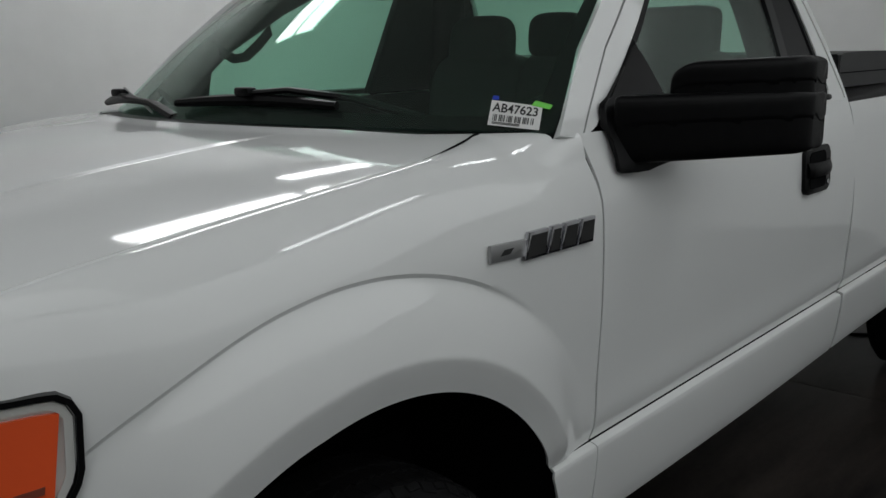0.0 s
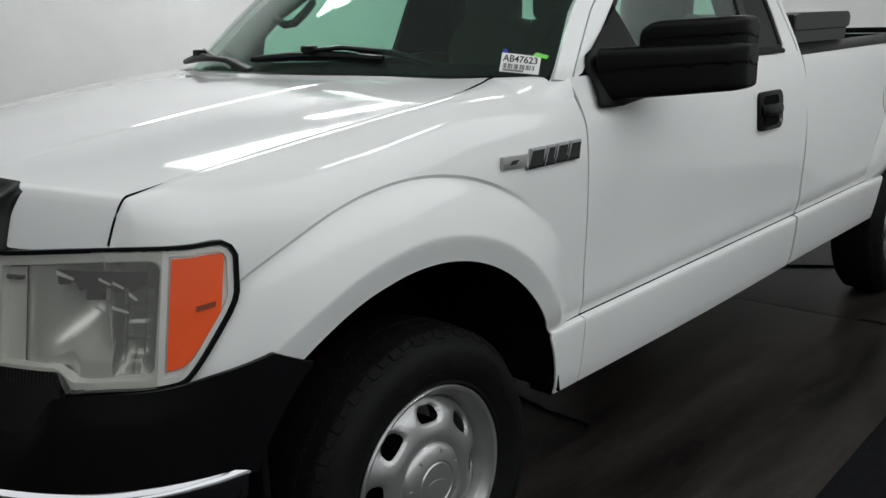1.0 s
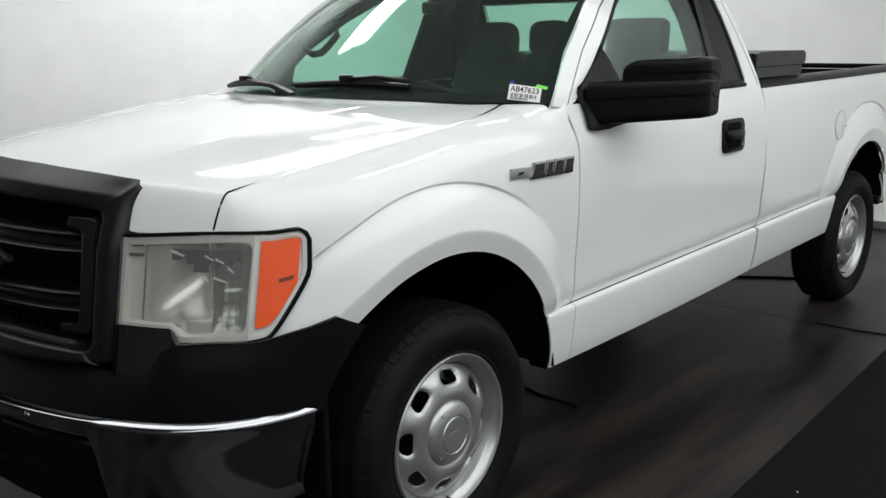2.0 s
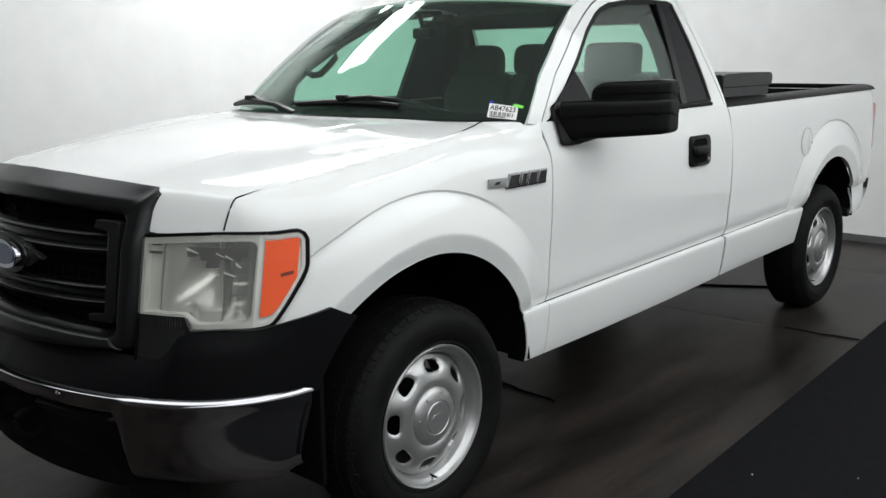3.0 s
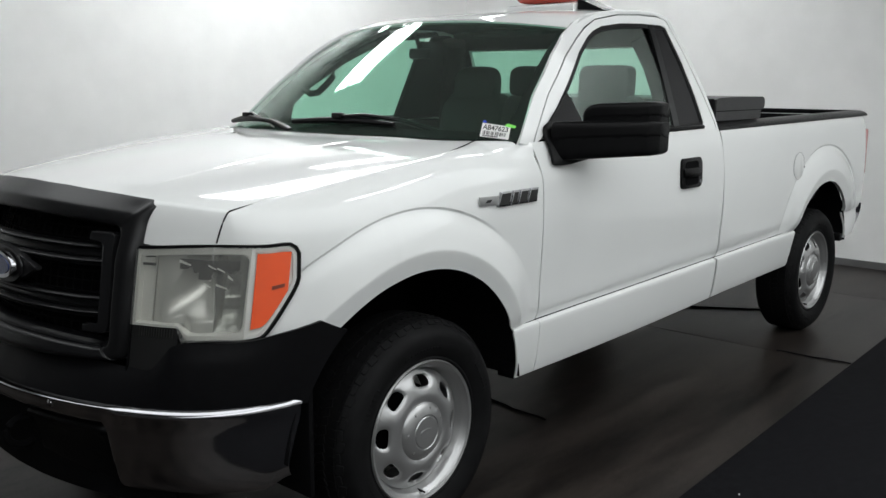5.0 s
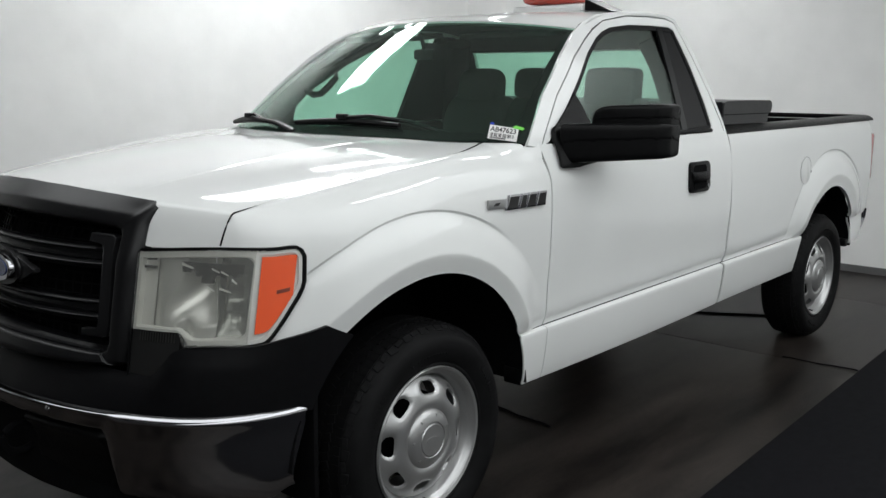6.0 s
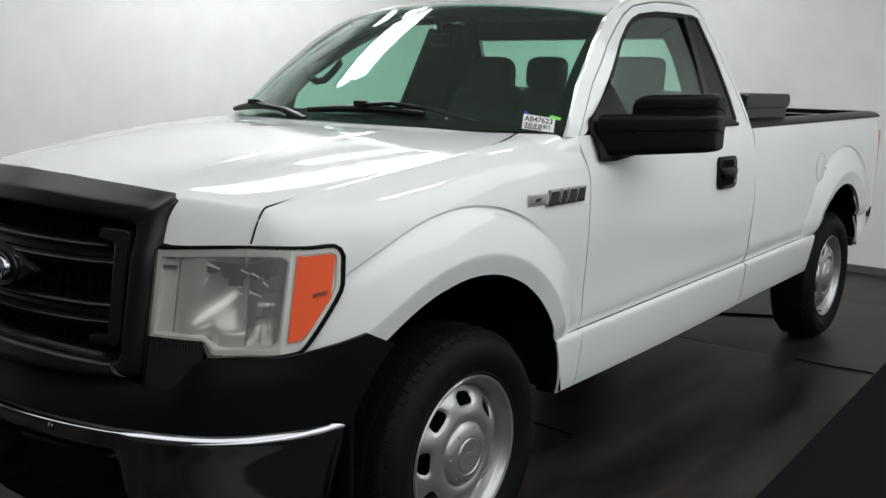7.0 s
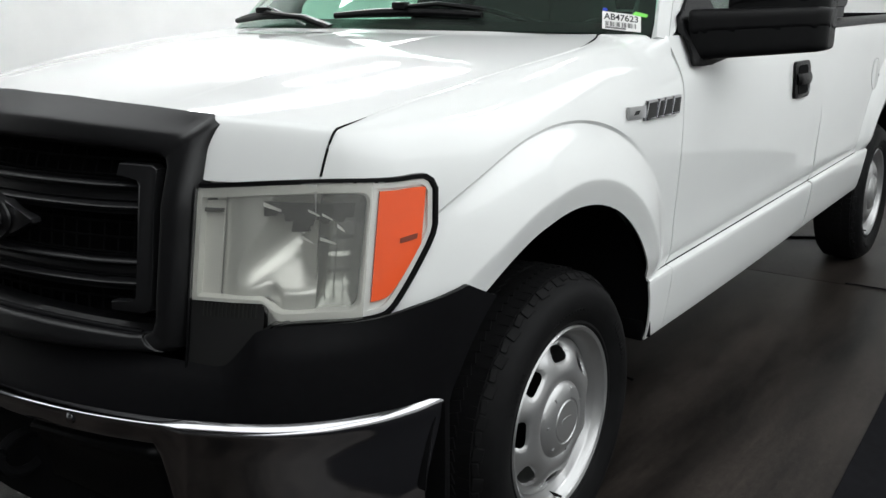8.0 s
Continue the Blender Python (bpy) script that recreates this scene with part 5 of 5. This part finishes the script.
part("headliner", sheet(lambda u, v: Vector((1.21 + 0.79 * u, -0.66 + 1.32 * v, roof_z(1.21 + 0.79 * u) - 0.045 - 0.02 * (2 * v - 1) ** 2)), steps(0, 1, 8), steps(0, 1, 8), 0.01, (0, 0, 1)), TRIM, truck)
part("back_trim", sheet(lambda y, z: back_point(y, z) + Vector((-0.035, 0, 0)), steps(-0.80, 0.80, 8), steps(0.76, 1.41, 6), 0.01, (1, 0, 0)), TRIM, truck)
for sd in (-1, 1):
    part("back_side_trim", sheet(lambda y, z: back_point(y, z) + Vector((-0.036, 0, 0)), steps(sd * 0.60, sd * 0.80, 4), steps(1.38, 1.80, 6), 0.01, (1, 0, 0)), TRIM, truck)
part("back_header", sheet(lambda y, z: back_point(y, z) + Vector((-0.035, 0, 0)), steps(-0.72, 0.72, 8), steps(1.755, 1.86, 3), 0.01, (1, 0, 0)), TRIM, truck)
for sd in (-1, 1):
    part("sail_trim", slab(bmesh.new(), [(0.69, 1.345), (0.925, 1.345), (0.915, 1.49), (0.90, 1.555), (0.84, 1.50)], lambda a, b, d: Vector((a, sd * (side_up(a, b) - 0.045 - d), b)), 0.012), TRIM, truck)
part("belt_pillar", slab(bmesh.new(), [(1.70, 1.36), (2.12, 1.36), (2.04, 1.80), (1.73, 1.80)], lambda a, b, d: Vector((a, side_up(a, b) - 0.05 - d, b)), 0.03, 0.008), TRIM, truck)
part("grab_handle", tube(bmesh.new(), [(0.885, 0.745, 1.575), (0.900, 0.722, 1.535), (0.940, 0.712, 1.513), (0.985, 0.708, 1.518), (1.035, 0.702, 1.556), (1.083, 0.700, 1.600), (1.105, 0.708, 1.660)], 0.017, 10), TRIM, truck, "dark grab handle on the pillar")
for sy in (-0.38, 0.38):
    part("sun_visor", box(bmesh.new(), (1.18, sy, 1.795), (0.20, 0.50, 0.025), 0.010, Matrix.Rotation(-0.12, 3, "Y")), TRIM, truck, "dark folded sun visor")
mir_in = part("rear_view_mirror", box(bmesh.new(), (1.02, 0.02, 1.705), (0.03, 0.12, 0.05), 0.012), PLASTIC, truck, "black rear view mirror")
part("mirror_stalk", tube(bmesh.new(), [(1.02, 0.02, 1.725), (0.99, 0.02, 1.80)], 0.010, 8), PLASTIC, mir_in)


def soft_box(centre, size, power=3.2, lean=0.0):
    def fn(u, v):
        th, ph = math.pi * (v - 0.5), 2 * math.pi * u
        def p(w):
            return math.copysign(abs(w) ** (2 / power), w)
        q = Vector((p(math.cos(th)) * p(math.cos(ph)) * size[0] / 2, p(math.cos(th)) * p(math.sin(ph)) * size[1] / 2, p(math.sin(th)) * size[2] / 2))
        return Vector(centre) + q + Vector((lean * q.z, 0, 0))
    return sheet(fn, steps(0, 1, 28), steps(0, 1, 20), 0.001, (0, 0, 0.01))


for sy, w, hw, tall in ((-0.455, 0.48, 0.29, 0.23), (0.035, 0.30, 0.215, 0.165), (0.395, 0.48, 0.30, 0.30)):
    seat = part("seat", soft_box((1.55, sy, 0.98), (0.55, w, 0.22), 4), CLOTH, truck, "dark grey cloth seat with headrest")
    part("backrest", soft_box((1.885, sy, 1.24), (0.18, w, 0.56), 4, 0.12), CLOTH, seat)
    part("headrest", soft_box((1.90, sy, 1.660 - tall / 2), (0.11, hw, tall), 6.5 if sy < -0.2 else 3.8, 0.10), CLOTH, seat)
    for q in (-0.06, 0.06):
        part("headrest_post", tube(bmesh.new(), [(1.89, sy + q, 1.46), (1.89, sy + q, 1.55)], 0.007, 8), CHROME, seat)
wheel_bm = bmesh.new()
tilt = Matrix.Translation((1.13, -0.42, 1.22)) @ Matrix.Rotation(radians(-62), 4, "Y")
tube(wheel_bm, [tilt @ Vector((0.185 * math.cos(a), 0.185 * math.sin(a), 0)) for a in steps(0, 2 * math.pi, 40)], 0.015, 8)
for a in (0.0, 2.2, 4.1):
    tube(wheel_bm, [tilt @ Vector((0.03 * math.cos(a), 0.03 * math.sin(a), -0.01)), tilt @ Vector((0.18 * math.cos(a), 0.18 * math.sin(a), 0))], 0.014, 8)
part("steering_wheel", wheel_bm, TRIM, truck, "dark steering wheel")

# ---------------------------------------------------------------- loose things on the truck
cover = thing("tonneau_cover", "folded dark grey vinyl bed cover resting on the bed rails", "bed cover", at=(2.58, 0, 1.375))


def roll(x0, x1, z0, z1, y, r):
    pts = rounded(x1 - x0, z1 - z0, r)
    return slab(bmesh.new(), pts, lambda a, b, d: Vector(((x0 + x1) / 2 + a, -y + d, (z0 + z1) / 2 + b)), 2 * y, 0.006)


fold_line = [(2.305, 1.380), (2.850, 1.380), (2.866, 1.390), (2.872, 1.430), (2.900, 1.434), (2.914, 1.450), (2.916, 1.474), (2.905, 1.492), (2.880, 1.500), (2.60, 1.501), (2.335, 1.498), (2.312, 1.490), (2.304, 1.470)]
part("fold", slab(bmesh.new(), fold_line, lambda a, b, d: Vector((a, -0.862 + d, b)), 1.724, 0.006), VINYL, cover, "folded vinyl panels")
part("front_fold", roll(2.238, 2.302, 1.376, 1.494, 0.855, 0.02), MAT, cover, "dark front edge of the cover")
part("fold_edge", roll(2.31, 2.872, 1.428, 1.432, 0.8635, 0.0015), MAT, cover)

beacon = thing("roof_beacon", "amber warning light bar with white base on the roof", "warning light", at=(1.62, -0.30, 1.915))
part("base", box(bmesh.new(), (1.62, -0.30, 1.926), (0.20, 0.40, 0.036), 0.012), WHITE, beacon)
part("dome", soft_box((1.62, -0.29, 2.003), (0.17, 0.34, 0.11), 4), RED, beacon, "orange-red plastic dome")
part("foot", slab(bmesh.new(), [(-0.645, 1.905), (-0.505, 1.912), (-0.505, 1.965)], lambda a, b, d: Vector((1.54 + d, a, b)), 0.14), PLASTIC, beacon, "black sloping bracket")

# price sticker on the windscreen
def on_screen(a, b, d=0.0):
    """a, b: 0 to 1 across the sticker, from its inner end to its outer and from its foot to its top."""
    u = (0.018 + (0.002 - 0.018) * a) * (1 - b) + (0.107 + (0.087 - 0.107) * a) * b
    v = (-0.861 - 0.1105 * a) * (1 - b) + (-0.846 - 0.115 * a) * b
    n = Vector((-0.52, -0.25, 0.82)).normalized()
    return screen_point(u, v) + n * (0.0015 + d)


def glass_card(name, pts, mat, d, parent=None, label=""):
    return part(name, slab(bmesh.new(), pts, lambda a, b, e: on_screen(a, b, d + e), 0.0006), mat, parent, label)


sticker = tagged(glass_card("stock_sticker", [(0, 0), (1, 0), (1, 1), (0, 1)], PAPER, 0), "white paper stock sticker on the windscreen", "sticker")
for k in range(26):
    x0 = 0.08 + 0.031 * k
    if (k * 7) % 5 != 1:
        w0 = 0.020 if k % 3 else 0.011
        glass_card("bar", [(x0, 0.18), (x0 + w0, 0.18), (x0 + w0, 0.44), (x0, 0.44)], INK, 0.0007, sticker)
for z0 in (0.06, 0.11):
    glass_card("line", [(0.08, z0), (0.62, z0), (0.62, z0 + 0.025), (0.08, z0 + 0.025)], INK, 0.0007, sticker)
text = bpy.data.curves.new("text", "FONT")
text.body, text.size, text.offset = "AB47623", 0.030, 0.0005
text_ob = new("text", text)
flat = bpy.data.meshes.new_from_object(text_ob.evaluated_get(bpy.context.evaluated_depsgraph_get()))
bpy.data.objects.remove(text_ob)
wide, high = max(p.co.x for p in flat.vertices), max(p.co.y for p in flat.vertices)
for p in flat.vertices:
    p.co = on_screen(0.05 + p.co.x / wide * 0.88, 0.55 + p.co.y / high * 0.36, 0.0012)
flat.materials.append(INK)
letters = new("letters", flat)
letters.parent = sticker
tagged(letters, "black printed letters AB47623")
glass_card("green_tag", [(0.78, 0.98), (1.14, 0.90), (1.18, 1.10), (0.86, 1.20)], GREEN, 0.0010, sticker, "small green tag")
glass_card("blue_tag", [(0.00, 1.02), (0.14, 1.02), (0.13, 1.18), (0.02, 1.18)], BLUE, 0.0010, sticker, "small blue tag")

# ---------------------------------------------------------------- loose strips on the floor
def floor_strip(x0, y0, x1, y1, r, wave):
    pts = []
    for k in range(41):
        f = k / 40
        pts.append((x0 + (x1 - x0) * f + wave * math.sin(9 * f) + 0.4 * wave * math.sin(23 * f), y0 + (y1 - y0) * f, r * 0.7))
    return part("floor_strip", tube(bmesh.new(), pts, r, 8, None, 0.7), MAT)


tagged(floor_strip(3.115, -1.378, 3.088, -0.96, 0.006, 0.006), "thin black strip along a seam of the floor", "strip")
tagged(floor_strip(1.272, -0.20, 1.222, -0.60, 0.006, 0.006), "short black strip along a seam of the floor", "strip")
tagged(floor_strip(4.05, -0.60, 3.62, 0.1, 0.010, 0.004), "thick black cable lying on the floor", "cable")

def paper_scrap(x, y, w):
    bm = box(bmesh.new(), (x, y, 0.0105), (w, w * 0.7, 0.004), 0.001, Matrix.Rotation(0.6, 3, "Z"))
    return tagged(part("paper_scrap", bm, PAPER), "tiny white scrap of paper on the floor mat", "scrap", "scraps on the mat")


paper_scrap(1.06, -1.632, 0.007)
paper_scrap(1.287, -1.951, 0.005)

# ---------------------------------------------------------------- rubber sheets of the floor
sheet_edges = [BACK_X, -4.20, -2.38, -0.56, 3.08, 4.90, WALL_X]
for k, (a, b) in enumerate(zip(sheet_edges, sheet_edges[1:])):
    part("rubber_sheet", sheet(lambda u, v: Vector((a + 0.0007 + (b - a - 0.0014) * u + 0.006 * math.sin(5 * v + k) * (1 if 0 < u < 1 else 0.6), BACK_Y + (WALL_Y - BACK_Y) * v, 0.002 * math.sin(23 * v + k) * (1 if u in (0, 1) else 0) * 0.5)), [0, 0.01, 0.3, 0.6, 0.99, 1], steps(0, 1, 60), 0.006, (0, 0, -1)), FLOOR, floor)
